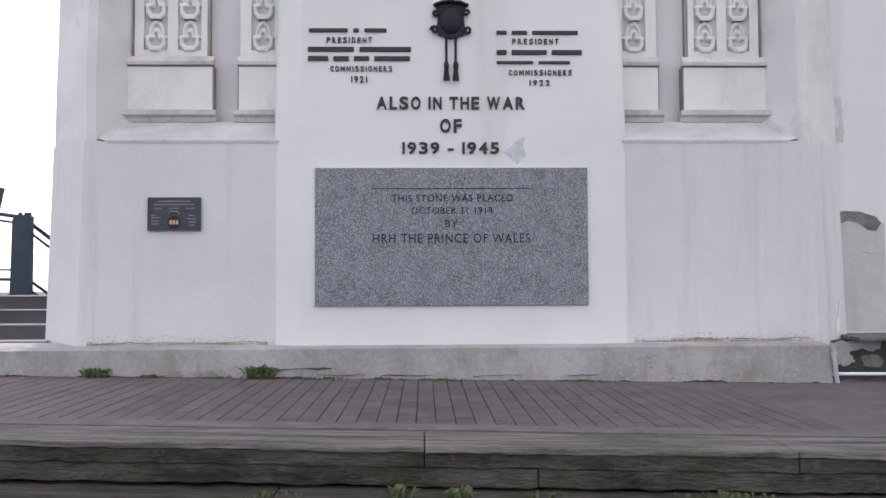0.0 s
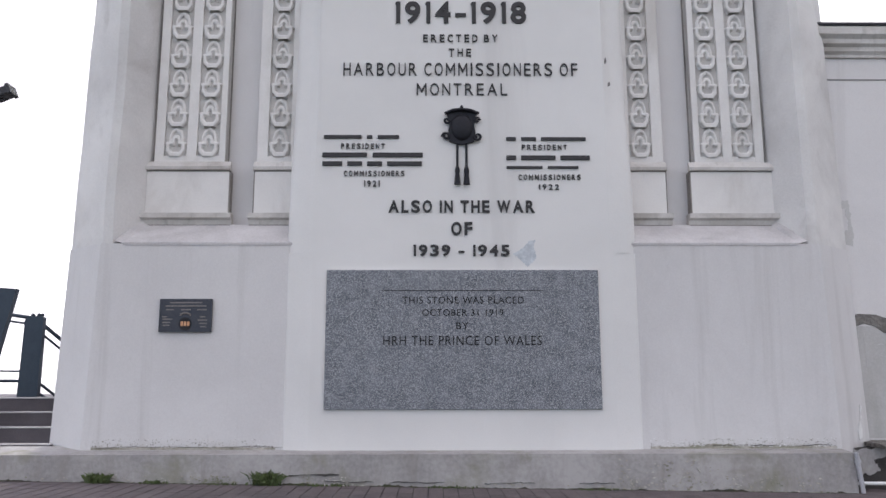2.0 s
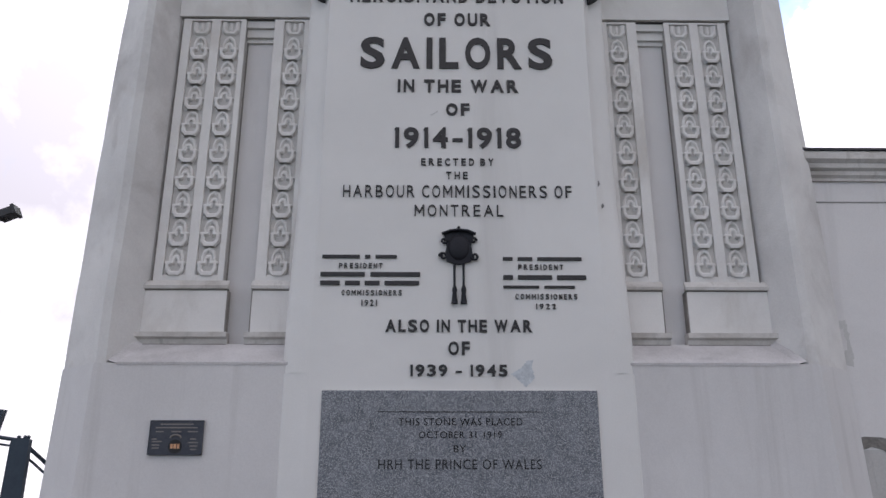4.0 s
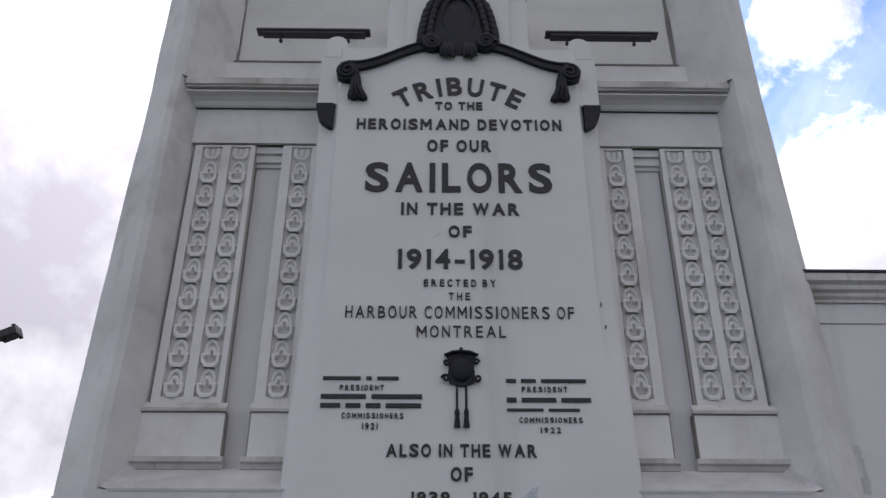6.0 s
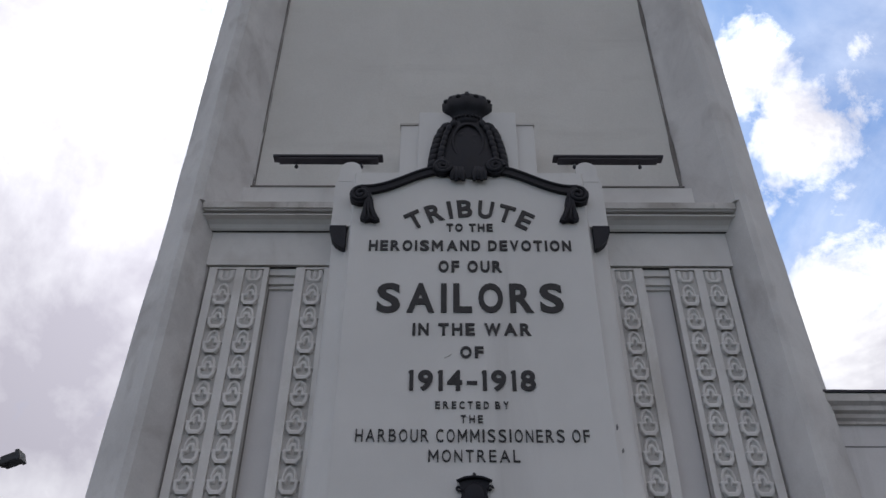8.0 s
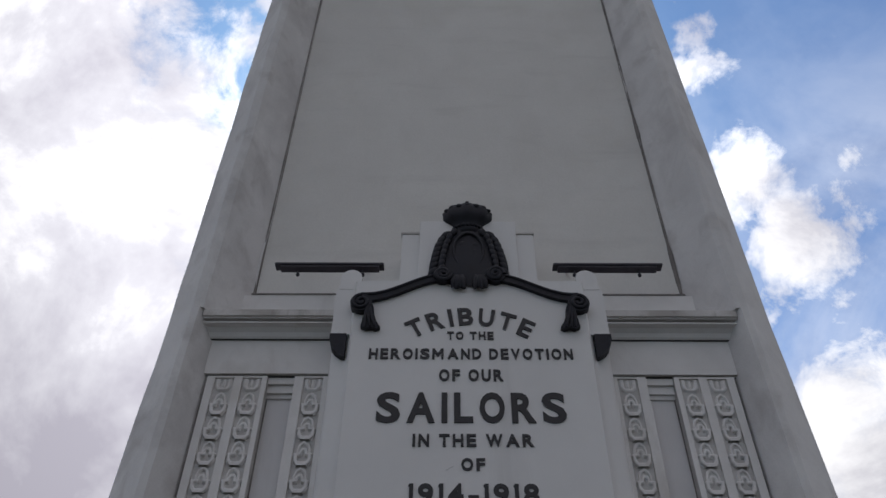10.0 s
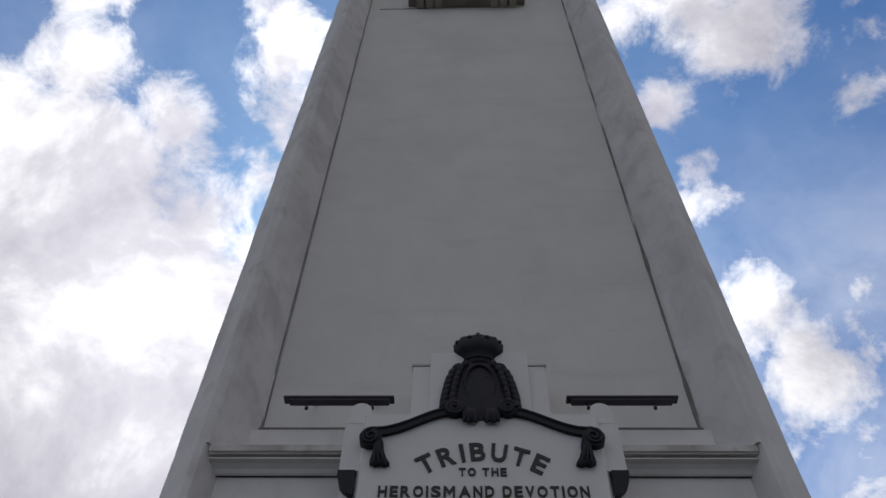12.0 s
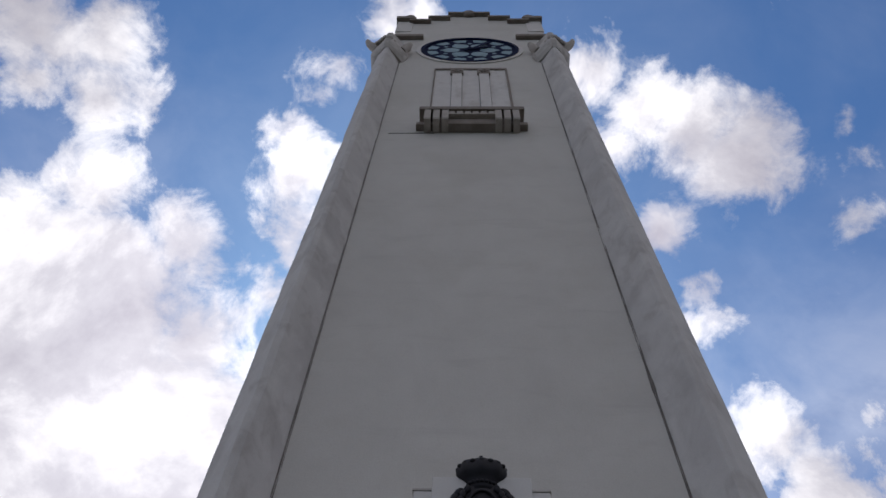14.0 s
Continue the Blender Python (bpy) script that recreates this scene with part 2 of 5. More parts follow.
leaf_green = surface("weed_green", (0.030, 0.045, 0.012), (0.085, 0.115, 0.036), 14, 0.6)
step_stone = surface("dark_step", (0.075, 0.065, 0.075), (0.12, 0.105, 0.115), 3.0, 0.8, 0.4, 60)
step_edge = surface("pale_nosing", (0.42, 0.40, 0.40), (0.55, 0.53, 0.53), 5, 0.8)
blue_steel = surface("blue_grey_steel", (0.022, 0.032, 0.048), (0.035, 0.05, 0.07), 4.0, 0.45, 0.1, 60, metal=0.3)
lamp_metal = surface("lamp_metal", (0.035, 0.033, 0.042), (0.055, 0.052, 0.064), 5, 0.5, 0.1, metal=0.4)
flood_metal = surface("flood_metal", (0.02, 0.02, 0.024), (0.04, 0.04, 0.045), 5, 0.5, 0.1, metal=0.3)
balcony_stone = surface("brown_balcony_stone", (0.20, 0.172, 0.152), (0.31, 0.27, 0.24), 2.0, 0.85, 0.5, 40)
clock_iron = surface("blue_black_iron", (0.007, 0.013, 0.045), (0.013, 0.022, 0.07), 3, 0.9, 0.1)
clock_iron.node_tree.nodes["Principled BSDF"].inputs["Specular IOR Level"].default_value = 0.1
grey_pipe = surface("grey_pipe_paint", (0.30, 0.30, 0.32), (0.42, 0.42, 0.45), 6, 0.5)
foot_grime = surface("wall_foot_grime", (0.20, 0.185, 0.14), (0.52, 0.49, 0.45), 7.0, 0.9, 0.5, 40, stains=[((0.09, 0.11, 0.04), 3.0, 0.52, 0.6, (1, 1, 1))])
white_pipe = surface("white_pipe_paint", (0.68, 0.68, 0.68), (0.8, 0.8, 0.8), 6, 0.5)
patch_grey = surface("bare_plaster", (0.40, 0.43, 0.47), (0.62, 0.65, 0.68), 9, 0.9, 0.6, 50)
stain_grey = surface("damp_plaster", (0.46, 0.45, 0.44), (0.56, 0.55, 0.54), 3, 0.9)
damp_paint = surface("damp_wall_paint", (0.42, 0.41, 0.40), (0.52, 0.51, 0.50), 2.0, 0.9, 0.5, 40, stains=[((0.34, 0.33, 0.31), 1.5, 0.52, 0.5, (2, 1, 0.4))])
stain_dark = surface("dark_line", (0.16, 0.15, 0.15), (0.26, 0.25, 0.245), 6, 0.95)
joint_dirt_and_shade = surface("joint_dirt_and_shade", (0.10, 0.09, 0.085), (0.26, 0.24, 0.225), 1.2, 0.95, 0.5, 30)
# black for cracks, and for shade painted into mouldings and dentil notches
seal_black = surface("open_joint_and_shade", (0.03, 0.028, 0.028), (0.07, 0.065, 0.06), 6, 0.95)


def pale_glass():
    m = surface("opal_glass", (0.18, 0.31, 0.39), (0.28, 0.42, 0.50), 1.5, 0.6, 0.02)
    m.node_tree.nodes["Principled BSDF"].inputs["Specular IOR Level"].default_value = 0.25
    return m


bracket_stone = surface("pale_bracket_stone", (0.40, 0.365, 0.335), (0.52, 0.48, 0.445), 2.0, 0.85, 0.5, 40, stains=[((0.24, 0.21, 0.19), 2.0, 0.55, 0.5, (1, 1, 0.5))])
opal = pale_glass()


# ---- mesh helpers ----
def box(bm, x0, x1, y0, y1, z0, z1, bevel=0.0):
    ret = bmesh.ops.create_cube(bm, size=1.0)
    vs = ret["verts"]
    for v in vs:
        v.co = Vector(((x0 + x1) / 2 + v.co.x * (x1 - x0), (y0 + y1) / 2 + v.co.y * (y1 - y0), (z0 + z1) / 2 + v.co.z * (z1 - z0)))
    if bevel:
        edges = list({e for v in vs for e in v.link_edges})
        bmesh.ops.bevel(bm, geom=edges, offset=bevel, segments=2, affect="EDGES", profile=0.5)
    return bm


def prism(bm, outline, lo, hi, axis="z"):
    """A solid with the outline (pairs) extruded along an axis; pairs are (x, y), (x, z) or (y, z)."""
    def at(p, h):
        return {"z": (p[0], p[1], h), "y": (p[0], h, p[1]), "x": (h, p[0], p[1])}[axis]
    a = [bm.verts.new(at(p, lo)) for p in outline]
    b = [bm.verts.new(at(p, hi)) for p in outline]
    n = len(outline)
    fs = [bm.faces.new(a), bm.faces.new(b)]
    for i in range(n):
        fs.append(bm.faces.new((a[i], a[(i + 1) % n], b[(i + 1) % n], b[i])))
    bmesh.ops.recalc_face_normals(bm, faces=fs)
    return bm


def tube(bm, path, radii, sides=10, squash=1.0, cap=True):
    """A round bar along a path of points, with a radius for each point; squash flattens it in y."""
    rings = []
    for i, p in enumerate(path):
        p = Vector(p)
        d = (Vector(path[min(i + 1, len(path) - 1)]) - Vector(path[max(i - 1, 0)])).normalized()
        up = Vector((0, 1, 0)) if abs(d.y) < 0.9 else Vector((1, 0, 0))
        s = d.cross(up).normalized()
        u = s.cross(d).normalized()
        r = radii[i] if isinstance(radii, (list, tuple)) else radii
        ring = []
        for k in range(sides):
            a = 2 * math.pi * k / sides
            o = s * math.cos(a) * r + u * math.sin(a) * r
            o.y *= squash
            ring.append(bm.verts.new(p + o))
        rings.append(ring)
    fs = []
    for a, b in zip(rings, rings[1:]):
        for k in range(sides):
            fs.append(bm.faces.new((a[k], a[(k + 1) % sides], b[(k + 1) % sides], b[k])))
    for f in fs:
        f.smooth = sides < 16
    if cap:
        ends = [bm.faces.new(rings[0]), bm.faces.new(rings[-1])]
        for f in ends:
            for e in f.edges:
                e.smooth = False
        fs += ends
    bmesh.ops.recalc_face_normals(bm, faces=fs)
    return bm


def loft(bm, rings, wobble=0.0, seed=0.0, ends=True):
    """A solid through rings of equal count, each a height and pairs (x, y); wobble makes the plaster uneven."""
    rows = []
    for z, ring in rings:
        row = []
        for x, y in ring:
            n = wobble * noise.noise(Vector((x * 1.3 + seed, y * 1.3, z * 0.8))) + 0.5 * wobble * noise.noise(Vector((x * 2, y * 2 + seed, z * 2.6)))
            row.append(bm.verts.new((x + n, y + n, z)))
        rows.append(row)
    count = len(rows[0])
    fs = []
    for a, b in zip(rows, rows[1:]):
        for k in range(count):
            f = bm.faces.new((a[k], a[(k + 1) % count], b[(k + 1) % count], b[k]))
            f.smooth = True
            fs.append(f)
        for k in range(count):
            bm.edges.get((a[k], b[k])).smooth = False
    if ends:
        fs += [bm.faces.new(rows[0]), bm.faces.new(rows[-1])]
    bmesh.ops.recalc_face_normals(bm, faces=fs)
    return bm


def speckle(owner, name, x0, x1, z0, z1, y, n, size, material, seed, fade=2.0, base=None):
    """Many small ragged flecks of dirt or chipped paint, thickest along the lower edge."""
    rnd = random.Random(seed)
    verts, faces = [], []
    for _ in range(n):
        x = rnd.uniform(x0, x1)
        if noise.noise(Vector((x * 1.7, seed, 0))) < rnd.uniform(-0.6, 0.35):
            continue
        z = z0 + (z1 - z0) * rnd.random() ** fade + (base(x) if base else 0.0)
        r = size * rnd.uniform(0.25, 1.0) ** 1.5
        k0 = len(verts)
        for k in range(7):
            a = 2 * math.pi * k / 7
            q = r * rnd.uniform(0.45, 1.2)
            verts.append((x + 1.5 * q * math.cos(a), y - 0.0025 - 0.0012 * rnd.random(), z + 0.8 * q * math.sin(a)))
        verts += [(vx, y + 0.004, vz) for vx, _, vz in verts[k0:k0 + 7]]
        faces.append(tuple(range(k0, k0 + 7)))
        faces += [(k0 + k, k0 + k + 7, k0 + (k + 1) % 7 + 7, k0 + (k + 1) % 7) for k in range(7)]
    me = bpy.data.meshes.new(name)
    me.from_pydata(verts, [], faces)
    me.materials.append(material)
    ob = new(name, me)
    ob.parent = owner
    ob.matrix_parent_inverse = Matrix.Translation(-owner.location)
    return tagged(ob, kind="stuff")


def blob(bm, x, y, z, rx, ry, rz, seg=14):
    ret = bmesh.ops.create_uvsphere(bm, u_segments=seg, v_segments=max(6, seg // 2 + 1), radius=1.0)
    for v in ret["verts"]:
        v.co = Vector((x + v.co.x * rx, y + v.co.y * ry, z + v.co.z * rz))
        for f in v.link_faces:
            f.smooth = True
    return bm


def spiral(cx, cz, y, r0, r1, start, turns, n=36):
    pts = []
    for i in range(n + 1):
        u = i / n
        a = start + turns * 2 * math.pi * u
        r = r0 + (r1 - r0) * u
        pts.append((cx + r * math.cos(a), y, cz + r * math.sin(a)))
    return pts


def thing(name, at, label, category, group="", kind=""):
    ob = new(name)
    ob.location = at
    ob.empty_display_size = 0.1
    return tagged(ob, label, category, group, kind)


def part(name, bm, material, parent, label=""):
    me = bpy.data.meshes.new(name)
    bm.to_mesh(me)
    bm.free()
    me.materials.append(material)
    ob = new(name, me)
    if parent is not None:
        ob.parent = parent
        if parent.type == "EMPTY":
            ob.matrix_parent_inverse = Matrix.Translation(-parent.location)
    if label:
        tagged(ob, label)
    return ob


def alone(name, bm, material, label, category="", group="", kind=""):
    return tagged(part(name, bm, material, None), label, category, group, kind)


def mirrored(points, side):
    return [(side * p[0], *p[1:]) for p in points]


def land(x):
    """The pavement falls gently to the right."""
    return -0.0165 * x


# ---- ground ----
def build_ground():
    bm = bmesh.new()
    r = 2500
    vs = [bm.verts.new((x, y, -0.34 + land(x) if abs(x) < 100 else -0.34)) for x, y in ((-r, -r), (r, -r), (r, r), (-r, r))]
    bm.faces.new(vs)
    alone("ground", bm, earth, "mossy dark earth and low ground before the steps", "ground", kind="structure")


build_ground()


def build_water():
    m = surface("river_water", (0.07, 0.085, 0.09), (0.10, 0.115, 0.12), 0.3, 0.12, 0.25, 2.0, depth=0.05)
    bm = bmesh.new()
    bm.faces.new([bm.verts.new(p) for p in ((-2400, 14, -0.30), (2400, 14, -0.30), (2400, 2400, -0.30), (-2400, 2400, -0.30))])
    alone("water", bm, m, "wide pale river water behind the tower", "water", kind="structure")


build_water()

BRICK_EDGE, TIMBER_EDGE, PLINTH_FRONT = -2.84, -3.57, -0.22


def edge_turn(bm):
    """The step runs slightly askew to the tower."""
    for v in bm.verts:
        v.co.y += 0.10 - 0.045 * max(-5.0, min(5.0, v.co.x))
    return bm


def build_timber_step():
    ob = thing("timber_step", (0, -3.3, -0.3), "weathered mossy squared timbers edging the brick platform", "step")
    STRIP_X = [-30] + [-6 + 0.06 * k for k in range(201)] + [30]
    bm = bmesh.new()
    prism(bm, [(x, BRICK_EDGE - 0.22) for x in STRIP_X] + [(x, BRICK_EDGE + 0.012 * noise.noise(Vector((x * 5.0, 1, 0)))) for x in STRIP_X[::-1]], -0.3, 0.008)
    for v in bm.verts:
        v.co.z += land(v.co.x)
    part("kerb_strip", edge_turn(bm), concrete, ob, "pale concrete strip beside the bricks")
    cuts = [-30, -9.0, -4.2, -0.3, 1.98, 6.6, 30]
    rnd = random.Random(4)
    for n, (a, b) in enumerate(zip(cuts, cuts[1:])):
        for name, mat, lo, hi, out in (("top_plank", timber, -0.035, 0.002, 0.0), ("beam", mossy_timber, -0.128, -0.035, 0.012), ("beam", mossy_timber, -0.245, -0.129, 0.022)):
            bm = bmesh.new()
            shift = 0 if name == "top_plank" else (0.7 if lo < -0.2 else 0.0)
            box(bm, a + shift + 0.003, b + shift - 0.003, TIMBER_EDGE + out, BRICK_EDGE - 0.222, lo, hi, 0.008)
            bmesh.ops.subdivide_edges(bm, edges=[e for e in bm.edges if abs(e.verts[0].co.x - e.verts[1].co.x) > 1], cuts=int(min(90, (b - a) * 14)))
            for v in bm.verts:
                w = noise.noise(Vector((v.co.x * 2.3, v.co.z * 9, a)))
                u = noise.noise(Vector((v.co.x * 9.0, v.co.y * 3, hi * 20)))
                if v.co.y < -3.4:
                    v.co.y += 0.022 * w + 0.012 * u
                    v.co.z += 0.010 * u
                else:
                    v.co.z += 0.004 * u
                v.co.z += land(v.co.x)
            part(name, edge_turn(bm), mat, ob)
    for lo, hi, front in ((-0.38, -0.262, TIMBER_EDGE - 0.36),):
        for a, b in ((-30, -6.1), (-6.1, -1.2), (-1.2, 2.6), (2.6, 30)):
            bm = bmesh.new()
            box(bm, a + 0.004, b - 0.004, front, TIMBER_EDGE + 0.1, lo, hi + rnd.uniform(-0.012, 0.006), 0.012)
            bmesh.ops.subdivide_edges(bm, edges=[e for e in bm.edges if abs(e.verts[0].co.x - e.verts[1].co.x) > 1], cuts=30)
            for v in bm.verts:
                v.co.z += land(v.co.x) + 0.008 * noise.noise(Vector((v.co.x * 5, v.co.y * 4, 2)))
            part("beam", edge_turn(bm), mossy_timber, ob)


build_timber_step()


# ---- tower ----
tower = thing("clock_tower", (0, 4, 0), "tall white painted stucco memorial clock tower with corner piers", "tower")
SHAFT_Y, NICHE_Y, PIL_Y, WALL_Y = 0.75, 0.57, 0.42, 0.04
SILL_Z, CAP_Z, TOP_Z = 2.52, 37.0, 44.0


def build_body():
    # low base wall under the niches
    bm = bmesh.new()
    prism(bm, [(-3.96, WALL_Y), (3.96, WALL_Y), (4.485, 0.46), (4.485, 8.6), (-4.485, 8.6), (-4.485, 0.46)], 0.2, SILL_Z)
    for v in bm.verts:
        if v.co.z > 2:
            v.co.x *= 0.985
    part("base_wall", bm, base_paint, tower, "white painted base wall with faint streaks")
    # core of the shaft
    bm = bmesh.new()
    box(bm, -3.6, 3.6, NICHE_Y, 8.2, SILL_Z, 8.0)
    part("niche_wall", bm, stucco, tower)
    bm = bmesh.new()
    box(bm, -3.5, 3.5, SHAFT_Y, 8.2, 8.0, TOP_Z)
    part("shaft_wall", bm, stucco_shaft, tower, "plain weathered stucco wall of the shaft")
    for side in (-1, 1):
        rings = []
        for k in range(15):
            u = k / 14
            w = 4.41 - 0.12 * u
            rings.append((SILL_Z + (8.0 - SILL_Z) * u, mirrored([(3.78 - 0.03 * u, WALL_Y + 0.01), (3.885 - 0.035 * u, WALL_Y + 0.01), (w, 0.46), (w, 1.6), (3.5, 1.6), (3.50, NICHE_Y)], side)))
        bm = bmesh.new()
        loft(bm, rings, 0.012, 3.0 * side)
        part("corner_pier", bm, stucco_pier, tower)
        bm = bmesh.new()
        rings = []
        for k in range(71):
            z = 7.98 + (CAP_Z - 7.98) * k / 70
            w = 4.29 - 0.04 * k / 70
            rings.append((z, mirrored([(3.70, WALL_Y + 0.03), (3.76, WALL_Y + 0.012), (3.85, WALL_Y + 0.012), (w, 0.46), (w, 1.6), (3.24, 1.6), (3.24, SHAFT_Y - 0.03), (3.275, SHAFT_Y - 0.03)], side)))
        loft(bm, rings, 0.016, 3.0 * side)
        part("corner_pier", bm, stucco_pier, tower)
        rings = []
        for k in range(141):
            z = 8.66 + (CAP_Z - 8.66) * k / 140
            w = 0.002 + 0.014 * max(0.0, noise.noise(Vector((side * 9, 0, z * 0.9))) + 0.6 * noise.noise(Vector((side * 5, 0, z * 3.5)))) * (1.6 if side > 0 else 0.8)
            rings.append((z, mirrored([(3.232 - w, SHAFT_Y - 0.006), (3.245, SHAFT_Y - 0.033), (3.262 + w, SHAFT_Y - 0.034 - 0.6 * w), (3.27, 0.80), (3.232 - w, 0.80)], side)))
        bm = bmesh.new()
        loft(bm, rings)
        part("joint", bm, joint_dirt_and_shade, tower, "dark open joint beside the pier")
        # back piers
        bm = bmesh.new()
        prism(bm, mirrored([(3.2, 6.6), (4.28, 6.6), (4.28, 8.0), (3.84, 8.45), (3.2, 8.45)], side), SILL_Z, CAP_Z)
        part("corner_pier", bm, stucco_pier, tower)
        # sloping sill
        bm = bmesh.new()
        prism(bm, [(WALL_Y - 0.006, SILL_Z - 0.02), (WALL_Y - 0.006, SILL_Z + 0.01), (0.40, 2.80), (0.7, 2.80), (0.7, SILL_Z - 0.02)], 1.80 if side > 0 else -3.66, 3.66 if side > 0 else -1.80, "x")
        part("sill", bm, sill_grime, tower, "grimy sloping sill")
        # mitre of the sill into the pier
        bm = bmesh.new()
        a = [(3.655, WALL_Y - 0.004, SILL_Z), (3.76, WALL_Y - 0.004, SILL_Z + 0.03), (3.59, 0.45, 2.90), (3.46, 0.45, 2.80)]
        vs = [bm.verts.new((side * x, y, z)) for x, y, z in a]
        lo = [bm.verts.new((side * x, y + 0.12, z - 0.02)) for x, y, z in a]
        bm.faces.new(vs)
        for i in range(4):
            bm.faces.new((vs[i], vs[(i + 1) % 4], lo[(i + 1) % 4], lo[i]))
        bmesh.ops.recalc_face_normals(bm, faces=bm.faces[:])
        part("sill_mitre", bm, sill_grime, tower)


build_body()


def build_plinth():
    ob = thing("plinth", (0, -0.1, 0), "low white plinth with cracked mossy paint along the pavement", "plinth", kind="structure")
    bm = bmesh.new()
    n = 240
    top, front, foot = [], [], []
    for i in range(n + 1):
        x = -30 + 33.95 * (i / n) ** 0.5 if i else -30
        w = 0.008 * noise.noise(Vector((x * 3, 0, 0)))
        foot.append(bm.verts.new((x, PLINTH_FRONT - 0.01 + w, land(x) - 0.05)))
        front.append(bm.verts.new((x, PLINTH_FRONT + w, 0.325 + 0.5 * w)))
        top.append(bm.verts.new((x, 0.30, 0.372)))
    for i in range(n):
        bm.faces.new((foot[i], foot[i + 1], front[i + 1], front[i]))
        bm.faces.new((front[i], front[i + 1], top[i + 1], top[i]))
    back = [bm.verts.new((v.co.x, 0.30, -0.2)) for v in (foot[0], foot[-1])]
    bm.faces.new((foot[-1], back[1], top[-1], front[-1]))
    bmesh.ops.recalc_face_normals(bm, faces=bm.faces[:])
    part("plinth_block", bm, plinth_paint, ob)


build_plinth()


def crack(owner, x0, x1, z, y, wide, seed):
    """A jagged dark crack along the wall."""
    n = max(8, int((x1 - x0) * 22))
    up, lo = [], []
    for i in range(n + 1):
        x = x0 + (x1 - x0) * i / n
        w = wide * max(0.0, noise.noise(Vector((x * 4.0, seed, 0))) + 0.25) + 0.0008
        c = z + 0.02 * noise.noise(Vector((x * 2.5, seed, 5))) + 0.012 * noise.noise(Vector((x * 14, seed, 9)))
        up.append((x, c + w))
        lo.append((x, c - w))
    bm = bmesh.new()
    prism(bm, lo + up[::-1], y - 0.003, y + 0.01, "y")
    return part("crack", bm, seal_black, owner)


def ragged_strip(owner, name, x0, x1, z, y, high, seed, material, tall=1.0):
    """A strip of dirt along a foot line with an uneven upper edge that comes and goes."""
    n = max(10, int((x1 - x0) * 70))
    up, lo = [], []
    for i in range(n + 1):
        x = x0 + (x1 - x0) * i / n
        w = 0.1 + 1.3 * noise.noise(Vector((x * 2.1, seed, 0))) + 0.8 * noise.noise(Vector((x * 11.0, seed, 3))) + 0.5 * noise.noise(Vector((x * 37.0, seed, 8)))
        base = z(x)
        up.append((x, base + 0.002 + high * max(0.0, w) * tall))
        lo.append((x, base - 0.02))
    bm = bmesh.new()
    prism(bm, lo + up[::-1], y - 0.003, y + 0.01, "y")
    return part(name, bm, material, owner)


for i, (a, b) in enumerate(((-3.85, -1.95), (1.95, 3.9))):
    ragged_strip(tower, "foot_grime", a, b, lambda x: 0.372, WALL_Y, 0.012 + 0.02 * i, 3 + i, foot_grime)
    speckle(tower, "wall_foot_dirt", a, b, 0.375, 0.46, WALL_Y, 900, 0.006, foot_grime, 40 + i, 3.6)
    speckle(tower, "flaked_paint", a, b, 0.375, 0.47, WALL_Y - 0.002, 60 + 200 * i, 0.007, white_pipe, 44 + i, 2.5)
    speckle(tower, "soil_grit", a, b, 0.375, 0.46, WALL_Y - 0.003, 220, 0.007, joint_dirt_and_shade, 47 + i, 2.5)
crack(tower, -3.8, -1.6, 0.378, WALL_Y - 0.002, 0.003, 1)
crack(tower, 2.6, 3.85, 0.385, WALL_Y - 0.002, 0.006, 2)
ragged_strip(tower, "foot_dirt", -9.0, 3.93, land, PLINTH_FRONT - 0.014, 0.022, 6, earth)
for i, (a, b, h, n) in enumerate(((1.55, 2.55, 0.30, 420), (2.6, 3.6, 0.16, 220), (-2.6, -1.0, 0.10, 260), (-3.5, -2.4, 0.08, 160), (-9.0, -3.4, 0.06, 160), (-1.0, 1.5, 0.05, 160))):
    speckle(tower, "moss", a, b, 0.0, h, PLINTH_FRONT - 0.013, n, 0.012, foot_grime, 20 + i, 2.2, land)
for i, (a, b, z, w) in enumerate(((-1.75, -1.25, 0.13, 0.012), (-1.4, -0.9, 0.06, 0.008), (-0.75, -0.2, 0.05, 0.006), (0.2, 0.7, 0.045, 0.005), (1.15, 1.5, 0.04, 0.006))):
    crack(tower, a, b, z, PLINTH_FRONT - 0.014, w, 10 + i)


# ---- pilasters with their relief ----
def near(x, z, path):
    """Distance from a point to a bent line."""
    best = 9.0
    for (ax, az), (bx, bz) in zip(path, path[1:]):
        dx, dz = bx - ax, bz - az
        u = max(0.0, min(1.0, ((x - ax) * dx + (z - az) * dz) / (dx * dx + dz * dz)))
        best = min(best, math.hypot(x - ax - u * dx, z - az - u * dz))
    return best


def ridge(d, half, soft=0.035):
    return max(0.0, min(1.0, (half + soft - d) / soft))


def relief(name, height, nx=26, nz=26):
    """A carved sheet, 1 wide and 1 high on y = 0, raised towards -y by height(x, z)."""
    bm = bmesh.new()
    rows = []
    for j in range(nz + 1):
        rows.append([bm.verts.new((-0.56 + 1.12 * i / nx, -height(-0.56 + 1.12 * i / nx, j / nz), j / nz)) for i in range(nx + 1)])
    for a, b in zip(rows, rows[1:]):
        for i in range(nx):
            bm.faces.new((a[i], a[i + 1], b[i + 1], b[i]))
    for f in bm.faces:
        f.smooth = True
    me = bpy.data.meshes.new(name)
    bm.to_mesh(me)
    bm.free()
    me.materials.append(trim_paint)
    return me


